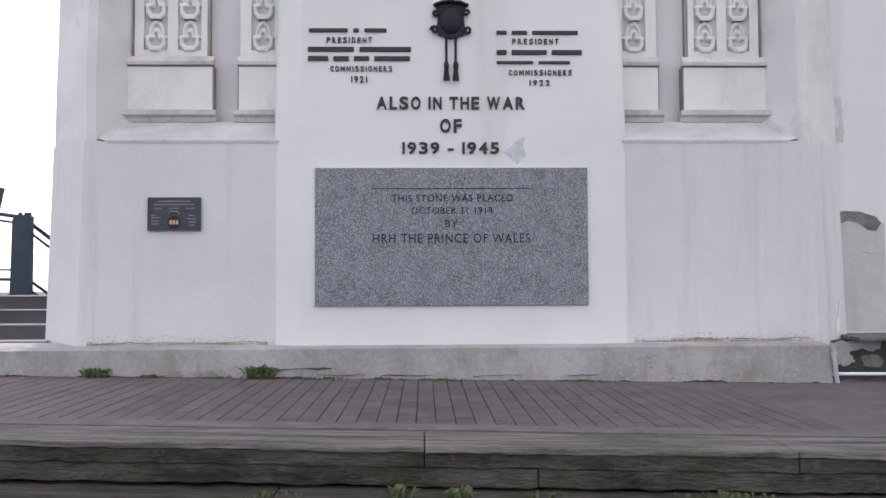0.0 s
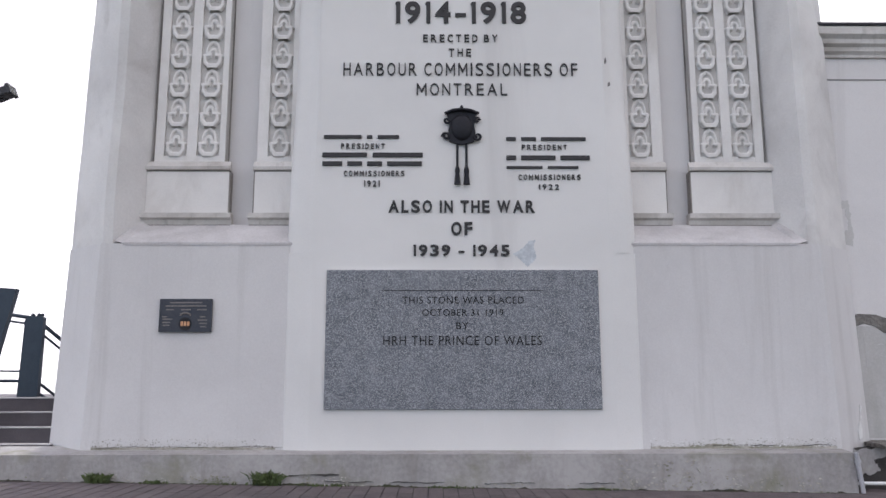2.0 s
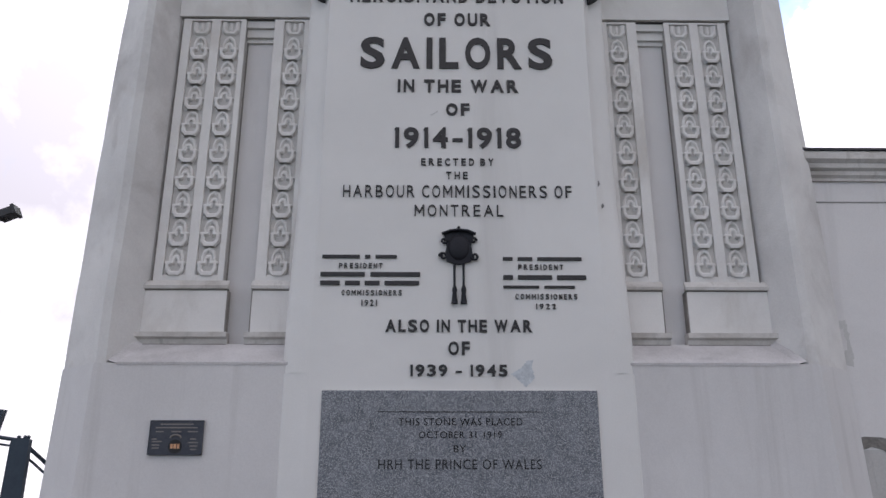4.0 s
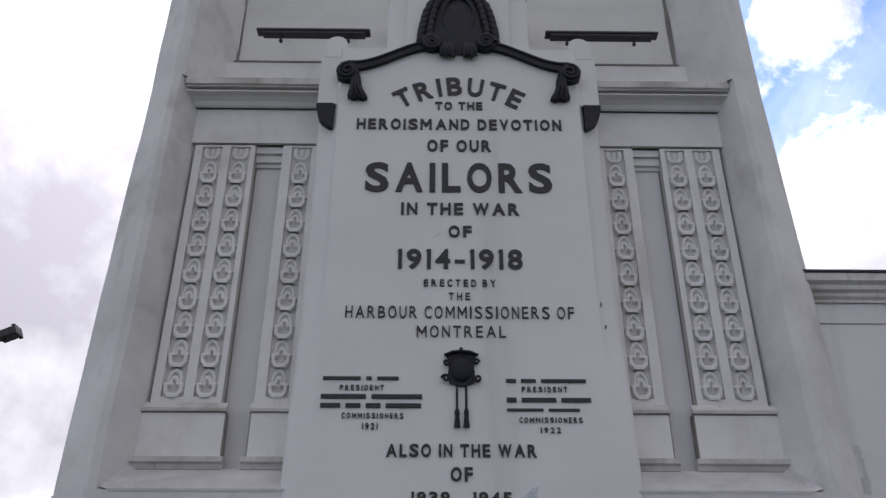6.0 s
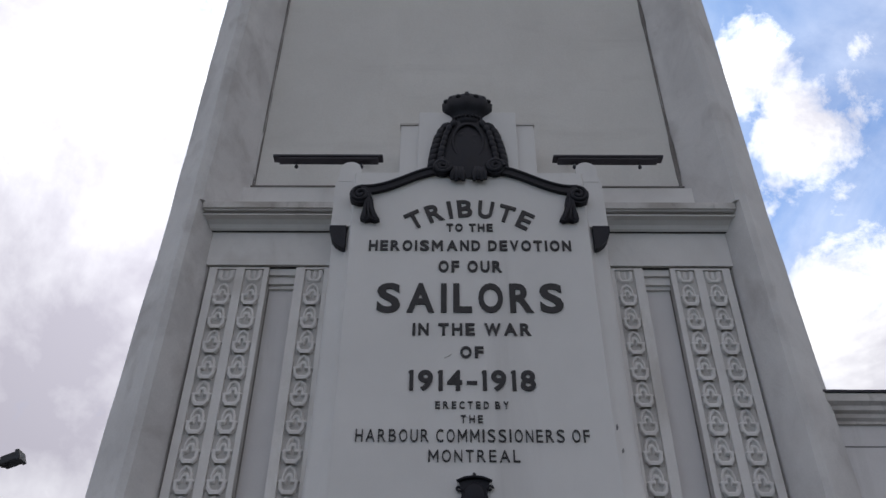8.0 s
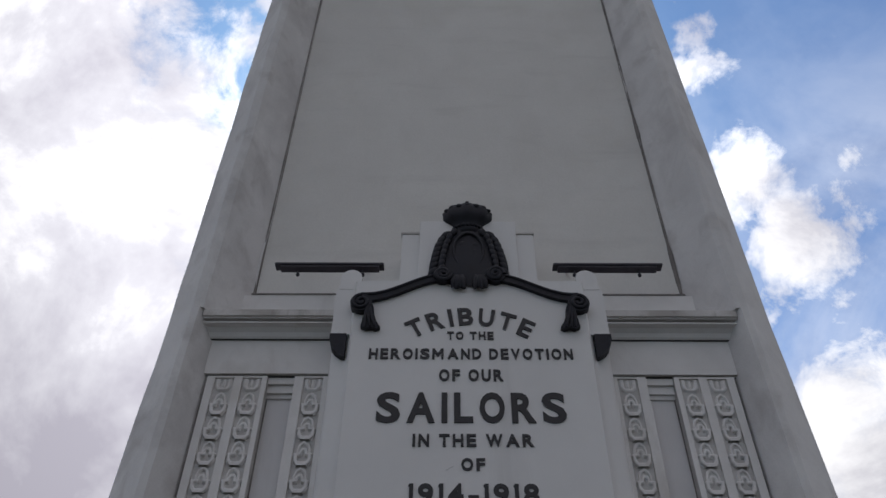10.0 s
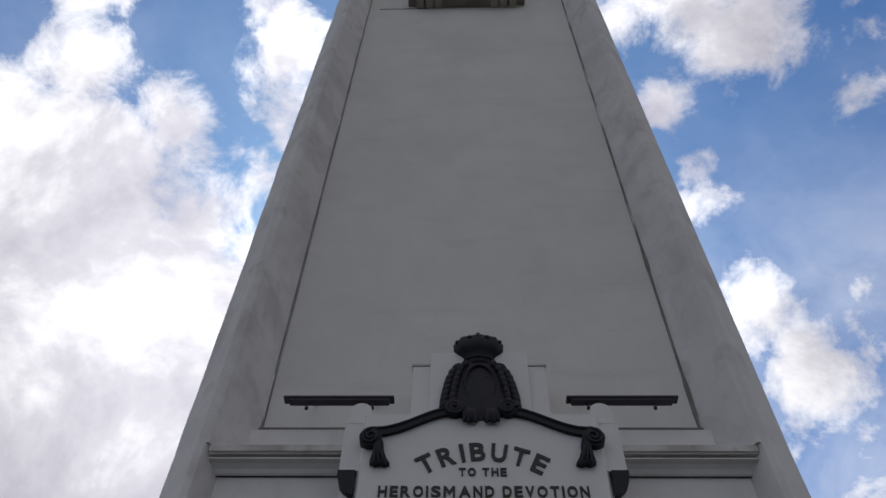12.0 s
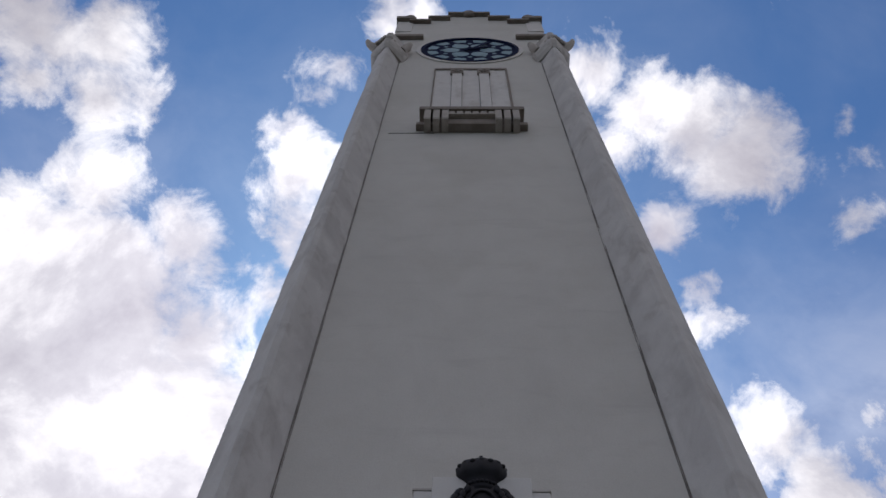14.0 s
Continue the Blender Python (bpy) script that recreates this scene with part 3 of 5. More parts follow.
def link_motif():
    """A rounded hood and a small arch over a broad bowl with side tabs."""
    hood = [(-0.31, 0.48), (-0.31, 0.66), (-0.22, 0.84), (0.0, 0.95), (0.22, 0.84), (0.31, 0.66), (0.31, 0.48)]
    arch = [(-0.15, 0.44), (-0.15, 0.58), (-0.08, 0.67), (0.08, 0.67), (0.15, 0.58), (0.15, 0.44)]
    bowl = [(-0.40, 0.42), (-0.40, 0.22), (-0.23, 0.07), (0.23, 0.07), (0.40, 0.22), (0.40, 0.42)]

    def height(x, z):
        h = 0.55 * ridge(near(x, z, hood), 0.05, 0.025)
        h = max(h, 0.60 * ridge(near(x, z, arch), 0.05, 0.025))
        h = max(h, 1.0 * ridge(near(x, z, bowl), 0.075, 0.025))
        h = max(h, 1.0 * ridge(near(x, z, [(-0.49, 0.43), (-0.15, 0.43)]), 0.04, 0.02), 1.0 * ridge(near(x, z, [(0.15, 0.43), (0.49, 0.43)]), 0.04, 0.02))
        h = max(h, 0.5 * ridge(near(x, z, [(0, -0.06), (0, 0.0)]), 0.07))
        return 0.25 * h
    return relief("link", height, 34, 34)


def cup_motif():
    cup = [(-0.36, 1.1), (-0.36, 0.42), (-0.22, 0.20), (0.22, 0.20), (0.36, 0.42), (0.36, 1.1)]
    return relief("cup", lambda x, z: 0.16 * max(ridge(near(x, z, cup), 0.09, 0.05), 0.5 * ridge(near(x, z, [(0, 0.5), (0, 1.1)]), 0.06)), 20, 16)


LINK, CUP = link_motif(), cup_motif()
STRIP_LO, STRIP_HI = 3.60, 7.08


def build_pilaster(xa, xb, strips):
    """A pilaster from xa to xb with sunk strips, its pedestal and its mouldings."""
    p0, p1 = min(xa, xb), max(xa, xb)
    wide = abs(xa) > 2.5
    x0, x1 = (p0 + 0.055, p1 - 0.055) if wide else (p0, p1)
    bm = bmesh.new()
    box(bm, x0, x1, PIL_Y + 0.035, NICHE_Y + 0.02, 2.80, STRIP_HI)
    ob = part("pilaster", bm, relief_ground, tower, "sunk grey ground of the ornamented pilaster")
    # raised margins round the sunk strips
    bm = bmesh.new()
    edges = [x0] + [e for s in strips for e in s] + [x1]
    for a, b in zip(edges[::2], edges[1::2]):
        box(bm, a, b, PIL_Y, PIL_Y + 0.06, STRIP_LO - 0.06, STRIP_HI, 0.006)
    for a, b in strips:
        box(bm, a - 0.01, b + 0.01, PIL_Y + 0.002, PIL_Y + 0.06, STRIP_LO - 0.06, STRIP_LO + 0.015, 0.004)
        box(bm, a - 0.01, b + 0.01, PIL_Y + 0.002, PIL_Y + 0.06, STRIP_HI - 0.03, STRIP_HI, 0.004)
    part("margin", bm, trim_paint, ob)
    bm = bmesh.new()
    box(bm, p0 - 0.01, p1 + 0.01, PIL_Y - 0.02, PIL_Y + 0.1, 2.92, 3.44, 0.008)
    part("pedestal", bm, trim_paint, ob)
    bm = bmesh.new()
    prism(bm, [(PIL_Y + 0.02, 3.43), (PIL_Y - 0.045, 3.44), (PIL_Y - 0.05, 3.475), (PIL_Y, 3.545), (PIL_Y + 0.02, 3.545)], p0 - 0.025, p1 + 0.025, "x")
    part("cap_moulding", bm, cornice_paint, ob)
    bm = bmesh.new()
    prism(bm, [(PIL_Y + 0.05, 2.79), (PIL_Y - 0.03, 2.79), (PIL_Y - 0.04, 2.85), (PIL_Y - 0.085, 2.87), (PIL_Y - 0.085, 2.925), (PIL_Y + 0.05, 2.925)], p0 - 0.06, p1 + 0.06, "x")
    part("base_moulding", bm, cornice_paint, ob)
    # dark joints round the pedestal
    for a, b, lo, hi, fy in ((p0 - 0.022, p0 - 0.008, 2.93, 3.43, -0.014), (p1 + 0.008, p1 + 0.022, 2.93, 3.43, -0.014), (p0 - 0.01, p1 + 0.01, 3.422, 3.434, -0.026), (p0 - 0.05, p1 + 0.05, 2.783, 2.797, -0.034)):
        bm = bmesh.new()
        box(bm, a, b, PIL_Y + fy, PIL_Y + 0.1, lo, hi)
        part("joint", bm, joint_dirt_and_shade, ob)
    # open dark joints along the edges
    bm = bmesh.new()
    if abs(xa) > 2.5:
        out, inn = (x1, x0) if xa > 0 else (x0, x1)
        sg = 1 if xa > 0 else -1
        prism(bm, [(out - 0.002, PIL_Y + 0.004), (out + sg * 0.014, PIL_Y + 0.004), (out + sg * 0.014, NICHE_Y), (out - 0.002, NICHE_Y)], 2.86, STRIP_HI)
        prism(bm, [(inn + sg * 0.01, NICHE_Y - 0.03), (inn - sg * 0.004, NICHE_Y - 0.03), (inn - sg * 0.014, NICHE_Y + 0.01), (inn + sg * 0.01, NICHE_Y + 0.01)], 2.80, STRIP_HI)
        # dark wedge painted as the niche's shade by the pedestal base
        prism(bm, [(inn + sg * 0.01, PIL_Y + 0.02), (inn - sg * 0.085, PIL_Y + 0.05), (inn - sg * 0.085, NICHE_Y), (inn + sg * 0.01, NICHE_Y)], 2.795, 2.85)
        part("open_joint_and_shade", bm, joint_dirt_and_shade, ob)
    else:
        bm.free()
    for a, b in strips:
        cx, w = (a + b) / 2, (b - a) * 0.86
        pitch = (STRIP_HI - 0.22 - STRIP_LO - 0.03) / 9
        for k in range(10):
            o = new("link", LINK if k < 9 else CUP)
            o.parent = ob
            o.location = (cx, PIL_Y + 0.0385, STRIP_LO + 0.005 + k * pitch)
            o.scale = (w, 0.22, pitch * 0.98 if k < 9 else 0.2)


for side in (-1, 1):
    build_pilaster(side * 2.66, side * 3.58, sorted([tuple(sorted((side * 2.785, side * 3.045))), tuple(sorted((side * 3.16, side * 3.42)))]))
    build_pilaster(side * 1.80, side * 2.35, [tuple(sorted((side * 1.965, side * 2.225)))])
    bm = bmesh.new()
    a, b = sorted((side * 2.33, side * 2.66))
    box(bm, a - 0.06, b + 0.06, PIL_Y + 0.045, NICHE_Y + 0.01, 6.98, 7.09, 0.004)
    box(bm, a - 0.06, b + 0.06, PIL_Y + 0.085, NICHE_Y + 0.01, 6.86, 6.98, 0.004)
    box(bm, a - 0.06, b + 0.06, PIL_Y + 0.12, NICHE_Y + 0.01, 6.80, 6.86, 0.004)
    part("niche_lintel", bm, trim_paint, tower)
    a, b = sorted((side * 1.5, side * 3.58))
    bm = bmesh.new()
    box(bm, a, b, PIL_Y - 0.02, NICHE_Y + 0.1, 7.105, 7.68)
    part("frieze", bm, trim_paint, tower)
    # black strip painted as the line of shade below the frieze
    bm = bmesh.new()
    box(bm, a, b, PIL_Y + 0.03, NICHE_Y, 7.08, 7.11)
    part("joint_shadow_strip", bm, seal_black, tower)
    bm = bmesh.new()
    prof = [(0.6, 7.66), (0.385, 7.66), (0.37, 7.70), (0.34, 7.72), (0.31, 7.77), (0.25, 7.815), (0.19, 7.825), (0.17, 7.83), (0.17, 7.85), (0.27, 7.852), (0.27, 7.890), (0.15, 7.892), (0.145, 7.905), (0.12, 7.91), (0.115, 8.02), (0.16, 8.05), (0.60, 8.16), (0.60, 8.66), (0.78, 8.66), (0.78, 7.66)]
    prof = [(py, pz - 0.04 if 7.67 < pz < 8.5 else pz) for py, pz in prof]
    prism(bm, prof, min(side * 1.5, side * 3.69), max(side * 1.5, side * 3.69), "x")
    part("cornice", bm, trim_paint, tower, "moulded cornice")
    bm = bmesh.new()
    box(bm, min(side * 1.5, side * 3.697), max(side * 1.5, side * 3.697), 0.109, 0.2, 7.872, 7.978, 0.004)
    part("cornice_fascia", bm, cornice_paint, tower, "stained front edge of the cornice")
    # black strip paints the shade inside the cornice's undercut
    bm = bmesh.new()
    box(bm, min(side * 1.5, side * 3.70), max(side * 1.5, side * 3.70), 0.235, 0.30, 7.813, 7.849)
    part("joint_shadow_strip", bm, seal_black, tower)
    # black strip paints the shade line under the cove
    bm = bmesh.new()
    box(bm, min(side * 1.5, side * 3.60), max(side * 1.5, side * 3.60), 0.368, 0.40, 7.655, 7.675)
    part("joint_shadow_strip", bm, seal_black, tower)
    bm = bmesh.new()
    box(bm, min(side * 1.5, side * 3.25), max(side * 1.5, side * 3.25), 0.59, 0.70, 8.662, 8.69)
    part("joint_shadow_strip", bm, joint_dirt_and_shade, tower)


# ---- inscription tablet ----
def build_tablet():
    # the raised face dies into a plain rounded edge towards the foot
    stepped = [(1.87, 0.55), (1.87, 0.24), (1.84, 0.19), (1.77, 0.16), (1.70, 0.145), (1.645, 0.115), (1.61, 0.04), (1.585, 0.0)]
    plain = [(1.90, 0.55), (1.90, 0.20), (1.90, 0.12), (1.89, 0.07), (1.86, 0.04), (1.80, 0.02), (1.70, 0.006), (1.60, 0.0)]
    bm = bmesh.new()
    rings = []
    for z, u in ((2.41, 0.0), (2.9, 0.04), (3.4, 0.2), (3.9, 0.5), (4.4, 0.8), (4.9, 0.96), (5.4, 1.0), (8.42, 1.0)):
        ring = [(a[0] + (b[0] - a[0]) * u, a[1] + (b[1] - a[1]) * u) for a, b in zip(plain, stepped)]
        ring += [(-x, y) for x, y in reversed(ring)]
        rings.append([bm.verts.new((x, y, z)) for x, y in ring])
    n = len(rings[0])
    for a, b in zip(rings, rings[1:]):
        for k in range(n):
            f = bm.faces.new((a[k], a[(k + 1) % n], b[(k + 1) % n], b[k]))
            f.smooth = k not in (n // 2 - 1, n - 1)
    lid = bm.faces.new(rings[-1])
    for e in lid.edges:
        e.smooth = False
    bmesh.ops.recalc_face_normals(bm, faces=bm.faces[:])
    ob = part("tablet", bm, tablet_paint, tower, "white inscription tablet with rounded edges")
    bm = bmesh.new()
    half = [(1.905, 0.55), (1.905, 0.10), (1.89, 0.05), (1.86, 0.03), (1.60, 0.0)]
    prism(bm, half + [(-x, y) for x, y in reversed(half)], 0.34, 2.41)
    part("tablet_foot", bm, tablet_paint, ob)
    for hw, y0, z1 in ((1.0, 0.15, 9.50), (0.73, 0.08, 9.72)):
        bm = bmesh.new()
        box(bm, -hw, hw, y0, 0.8, 8.2, z1, 0.012)
        part("stepped_back", bm, tablet_paint, ob)
    for s in (-1, 1):
        bm = bmesh.new()
        box(bm, *sorted((s * 0.72, s * 1.015)), 0.135, 0.8, 9.502, 9.545, 0.008)
        part("step_cap", bm, cornice_paint, ob)
    for s in (-1, 1):
        bm = bmesh.new()
        arch = [(s * 1.68 + 0.15 * math.cos(math.pi * k / 12), 8.52 + 0.15 * math.sin(math.pi * k / 12)) for k in range(13)]
        prism(bm, arch + [(s * 1.68 - 0.15, 8.30), (s * 1.68 + 0.15, 8.30)], 0.05, 0.5, "y")
        part("round_ear", bm, tablet_paint, ob)
        bm = bmesh.new()
        # side scroll under the ear
        prism(bm, mirrored([(1.66, 7.50), (1.885, 7.50), (1.885, 7.42), (1.86, 7.32), (1.81, 7.23), (1.75, 7.17), (1.69, 7.13), (1.66, 7.12)], s), 0.03, 0.32, "y")
        part("side_scroll", bm, bronze, ob, "black painted scroll on the tablet's side")
        bm = bmesh.new()
        prism(bm, mirrored([(1.60, 7.502), (1.875, 7.502), (1.875, 8.27), (1.84, 8.38), (1.60, 8.38)], s), 0.055, 0.40, "y")
        part("side_block", bm, tablet_paint, ob)
    return ob


tablet = build_tablet()


def flake(name, outline, material, owner, label, y=0.0, seed=0):
    """A thin irregular patch with a ragged edge on a wall facing the camera."""
    pts = []
    for i, (a, b) in enumerate(zip(outline, outline[1:] + outline[:1])):
        for k in range(10):
            u = k / 10
            w = 0.16 * math.dist(a, b) * math.sin(math.pi * u) ** 0.5
            pts.append((a[0] + (b[0] - a[0]) * u + w * noise.noise(Vector((i * 3.1 + seed, u * 5, 1))), a[1] + (b[1] - a[1]) * u + w * noise.noise(Vector((i * 2.3 + seed, u * 5, 7)))))
    bm = bmesh.new()
    prism(bm, pts, y - 0.004, y + 0.004, "y")
    return part(name, bm, material, owner, label)


flake("bare_patch", [(0.545, 2.40), (0.60, 2.43), (0.66, 2.47), (0.72, 2.545), (0.79, 2.55), (0.77, 2.46), (0.795, 2.36), (0.76, 2.31), (0.70, 2.26), (0.64, 2.32), (0.60, 2.36)], patch_grey, tablet, "bluish bare plaster patch")
for i, (x, z, w, h) in enumerate(((1.63, 4.62, 0.012, 0.04), (1.66, 4.34, 0.016, 0.03))):
    flake("chip", [(x - w, z - h), (x + 0.4 * w, z - 0.7 * h), (x + w, z), (x + 0.2 * w, z + h), (x - 0.8 * w, z + 0.4 * h)], stain_dark, tablet, "small dark chip", 0.03, i)
flake("scratch", [(-0.33, 5.47), (-0.24, 5.52), (-0.235, 5.535), (-0.32, 5.485)], stain_grey, tablet, "grey scratch")


def build_crest():
    ob = thing("bronze_crest", (0, 0, 8.2), "black bronze crest with crown, leaf-edged cartouche and scrolled ribbons", "ornament")
    y = -0.03
    # crown: a narrow band flaring to a lobed top
    bm = bmesh.new()
    prof = [(0.20, 9.40), (0.205, 9.50), (0.215, 9.58), (0.27, 9.64), (0.335, 9.69), (0.365, 9.76), (0.365, 9.85), (0.345, 9.92), (0.22, 9.95), (0.06, 9.97)]
    seg = 40
    rings = []
    for r, z in prof:
        lobe = 0.05 * max(0.0, min(1.0, (z - 9.6) / 0.2))
        rings.append([bm.verts.new((r * math.cos(2 * math.pi * k / seg) * (1 + lobe * math.cos(16 * math.pi * k / seg)), y + 0.12 + 0.6 * r * math.sin(2 * math.pi * k / seg) * (1 + lobe * math.cos(16 * math.pi * k / seg)), z)) for k in range(seg)])
    for p, q in zip(rings, rings[1:]):
        for k in range(seg):
            bm.faces.new((p[k], p[(k + 1) % seg], q[(k + 1) % seg], q[k])).smooth = True
    bm.faces.new(rings[0]), bm.faces.new(rings[-1])
    bmesh.ops.recalc_face_normals(bm, faces=bm.faces[:])
    crown = part("crown", bm, bronze, ob, "black bronze crown")
    for k in range(9):
        a = math.pi + math.pi * k / 8
        bm = bmesh.new()
        blob(bm, 0.34 * math.cos(a), y + 0.12 + 0.20 * math.sin(a), 9.88, 0.05, 0.035, 0.04, 8)
        part("pearl", bm, bronze, crown)
    for k in range(11):
        a = math.pi + math.pi * k / 10
        bm = bmesh.new()
        blob(bm, 0.215 * math.cos(a), y + 0.12 + 0.13 * math.sin(a), 9.53, 0.03, 0.025, 0.03, 8)
        part("pearl", bm, bronze, crown)
    bm = bmesh.new()
    blob(bm, 0, y + 0.10, 10.02, 0.05, 0.05, 0.06, 10)
    box(bm, -0.028, 0.028, y + 0.08, y + 0.12, 10.05, 10.15, 0.008)
    part("orb", bm, bronze, crown)
    # bulging cartouche that widens towards the volutes
    widths = [(8.30, 0.32), (8.42, 0.46), (8.55, 0.52), (8.70, 0.52), (8.85, 0.50), (9.0, 0.475), (9.15, 0.44), (9.28, 0.395), (9.38, 0.33), (9.46, 0.24), (9.52, 0.19)]
    bm = bmesh.new()
    rows = []
    for z, w in widths:
        row = []
        for k in range(17):
            a = math.pi * k / 16
            p = Vector((-w * math.cos(a), y + 0.15 - 0.17 * math.sin(a) ** 0.7 * (0.6 + 0.8 * w), z))
            p.y += 0.018 * noise.noise(p * 11.0)
            row.append(bm.verts.new(p))
        rows.append(row)
    for p, q in zip(rows, rows[1:]):
        for k in range(16):
            bm.faces.new((p[k], p[k + 1], q[k + 1], q[k])).smooth = True
    bm.faces.new([r[0] for r in rows] + [r[-1] for r in reversed(rows)])
    bmesh.ops.recalc_face_normals(bm, faces=bm.faces[:])
    plate = part("cartouche", bm, bronze, ob)
    bm = bmesh.new()
    tube(bm, [(0.22 * math.cos(a), y - 0.005 - 0.01 * math.sin(a), 8.98 + 0.35 * math.sin(a)) for a in [2 * math.pi * k / 40 for k in range(41)]], 0.022, 8)
    part("rim", bm, bronze, plate)
    bm = bmesh.new()
    for z0, w0 in ((9.13, 0.10), (9.0, 0.13), (8.86, 0.10)):
        blob(bm, -0.075, y + 0.008, z0, w0, 0.02, 0.06, 10)
        blob(bm, 0.075, y + 0.008, z0 - 0.02, w0, 0.02, 0.055, 10)
    part("quarterings", bm, bronze, plate)
    rnd = random.Random(2)
    for s in (-1, 1):
        # overlapping leaves, their tips breaking the outline
        bm = bmesh.new()
        for k in range(8):
            z = 9.36 - 0.105 * k
            w = next(w0 + (w1 - w0) * (z - z0) / (z1 - z0) for (z0, w0), (z1, w1) in zip(widths, widths[1:]) if z0 <= z <= z1)
            for inset, ang, size in ((-0.03, 34, 1.05), (0.09, 14, 0.85)):
                leaf = bmesh.ops.create_uvsphere(bm, u_segments=10, v_segments=7, radius=1.0)["verts"]
                for v in leaf:
                    v.co.x *= 1.0 - 0.45 * max(0.0, -v.co.z)
                turn = pose(s * (w - 0.035 - inset), y + 0.05 - 0.55 * inset, z, 0, -s * (ang + rnd.uniform(-8, 8)), 0) @ Matrix.Diagonal((0.062 * size, 0.045, 0.105 * size, 1))
                bmesh.ops.transform(bm, matrix=turn, verts=leaf)
        for f in bm.faces:
            f.smooth = True
        part("leaf_garland", bm, bronze, plate)
        bm = bmesh.new()
        tube(bm, spiral(s * 0.37, 8.47, y - 0.06, 0.125, 0.02, 0, 2.0 * s), [0.035] * 37, 8)
        tube(bm, [(s * 0.37, y - 0.06, 8.47), (s * 0.37, y + 0.08, 8.47)], 0.14, 20)
        part("volute", bm, bronze, ob)
        bm = bmesh.new()
        for k in range(4):
            tube(bm, [(s * (0.10 + 0.035 * k), y - 0.02, 8.46), (s * (0.085 + 0.045 * k), y - 0.06, 8.33), (s * (0.075 + 0.052 * k), y - 0.035, 8.22 + 0.02 * (k % 2))], [0.035, 0.045, 0.028], 8)
        part("tassel", bm, bronze, ob)
        # ribbon: one broad rounded band that swings out to the end scroll
        pts = []
        for k in range(25):
            u = k / 24
            pts.append((s * (0.40 + 1.10 * u), 8.43 - 0.40 * (u * u * (3 - 2 * u)) - 0.035 * math.sin(math.pi * u) + 0.04 * u))
        bm = bmesh.new()
        prism(bm, [(x, z - 0.062) for x, z in pts] + [(x, z + 0.072) for x, z in pts[::-1]], y - 0.035, y + 0.06, "y")
        part("ribbon", bm, bronze, ob)
        bm = bmesh.new()
        tube(bm, [(x, y - 0.03, z + 0.05) for x, z in pts], 0.026, 8)
        part("upper_bead", bm, bronze, ob)
        bm = bmesh.new()
        tube(bm, spiral(s * 1.49, 7.945, y - 0.07, 0.125, 0.02, math.pi / 2, -1.8 * s), [0.03] * 37, 8)
        tube(bm, [(s * 1.49, y - 0.07, 7.945), (s * 1.49, y + 0.07, 7.945)], 0.15, 24)
        part("scroll", bm, bronze, ob)
        bm = bmesh.new()
        out = [(1.47, 7.92), (1.36, 7.98), (1.31, 7.86), (1.30, 7.74), (1.26, 7.62), (1.21, 7.53), (1.26, 7.50), (1.33, 7.525), (1.40, 7.505), (1.47, 7.54), (1.45, 7.66), (1.43, 7.78)]
        prism(bm, mirrored(out, s), y - 0.055, y + 0.05, "y")
        for k in range(3):
            tube(bm, [(s * (1.37 + 0.02 * k), y - 0.055, 7.88), (s * (1.335 + 0.04 * k), y - 0.075, 7.70), (s * (1.28 + 0.062 * k), y - 0.06, 7.53)], [0.018, 0.026, 0.016], 8)
        part("leaf_drop", bm, bronze, ob)


build_crest()


def build_shield():
    ob = thing("shield_ornament", (0, 0, 3.6), "small black bronze shield with two hanging tassels", "ornament")
    y = -0.035
    bm = bmesh.new()
    out = [(-0.19, 3.97), (-0.10, 4.005), (0.10, 4.005), (0.19, 3.97), (0.16, 3.90), (0.155, 3.82), (0.17, 3.74), (0.15, 3.65), (0.06, 3.625), (0, 3.61), (-0.06, 3.625), (-0.15, 3.65), (-0.17, 3.74), (-0.155, 3.82), (-0.16, 3.90)]
    prism(bm, [(0.9 * x, z) for x, z in out], y, 0.0, "y")
    shield = part("shield", bm, bronze, ob)
    bm = bmesh.new()
    blob(bm, 0, y, 3.81, 0.12, 0.04, 0.15, 18)
    tube(bm, [(-0.19, y - 0.01, 3.965), (-0.1, y - 0.02, 4.0), (0, y - 0.025, 4.01), (0.1, y - 0.02, 4.0), (0.19, y - 0.01, 3.965)], 0.018, 8)
    blob(bm, 0, y, 4.035, 0.02, 0.02, 0.03, 8)
    part("boss", bm, bronze, shield)
    for s in (-1, 1):
        bm = bmesh.new()
        tube(bm, spiral(s * 0.175, 3.705, y, 0.045, 0.012, math.pi, 1.2 * s, 20), 0.014, 8)
        part("side_curl", bm, bronze, shield)
        bm = bmesh.new()
        tube(bm, spiral(s * 0.165, 3.89, y, 0.035, 0.01, 0, 1.0 * s, 20), 0.014, 8)
        part("side_curl", bm, bronze, shield)
        bm = bmesh.new()
        tube(bm, [(s * 0.05, -0.02, 3.63), (s * 0.05, -0.02, 3.34)], 0.013, 8)
        part("cord", bm, bronze, ob)
        bm = bmesh.new()
        tube(bm, [(s * 0.05, -0.025, 3.36), (s * 0.05, -0.025, 3.31), (s * 0.05, -0.025, 3.29), (s * 0.05, -0.025, 3.165)], [0.02, 0.03, 0.022, 0.036], 10)
        part("tassel", bm, bronze, ob)


build_shield()


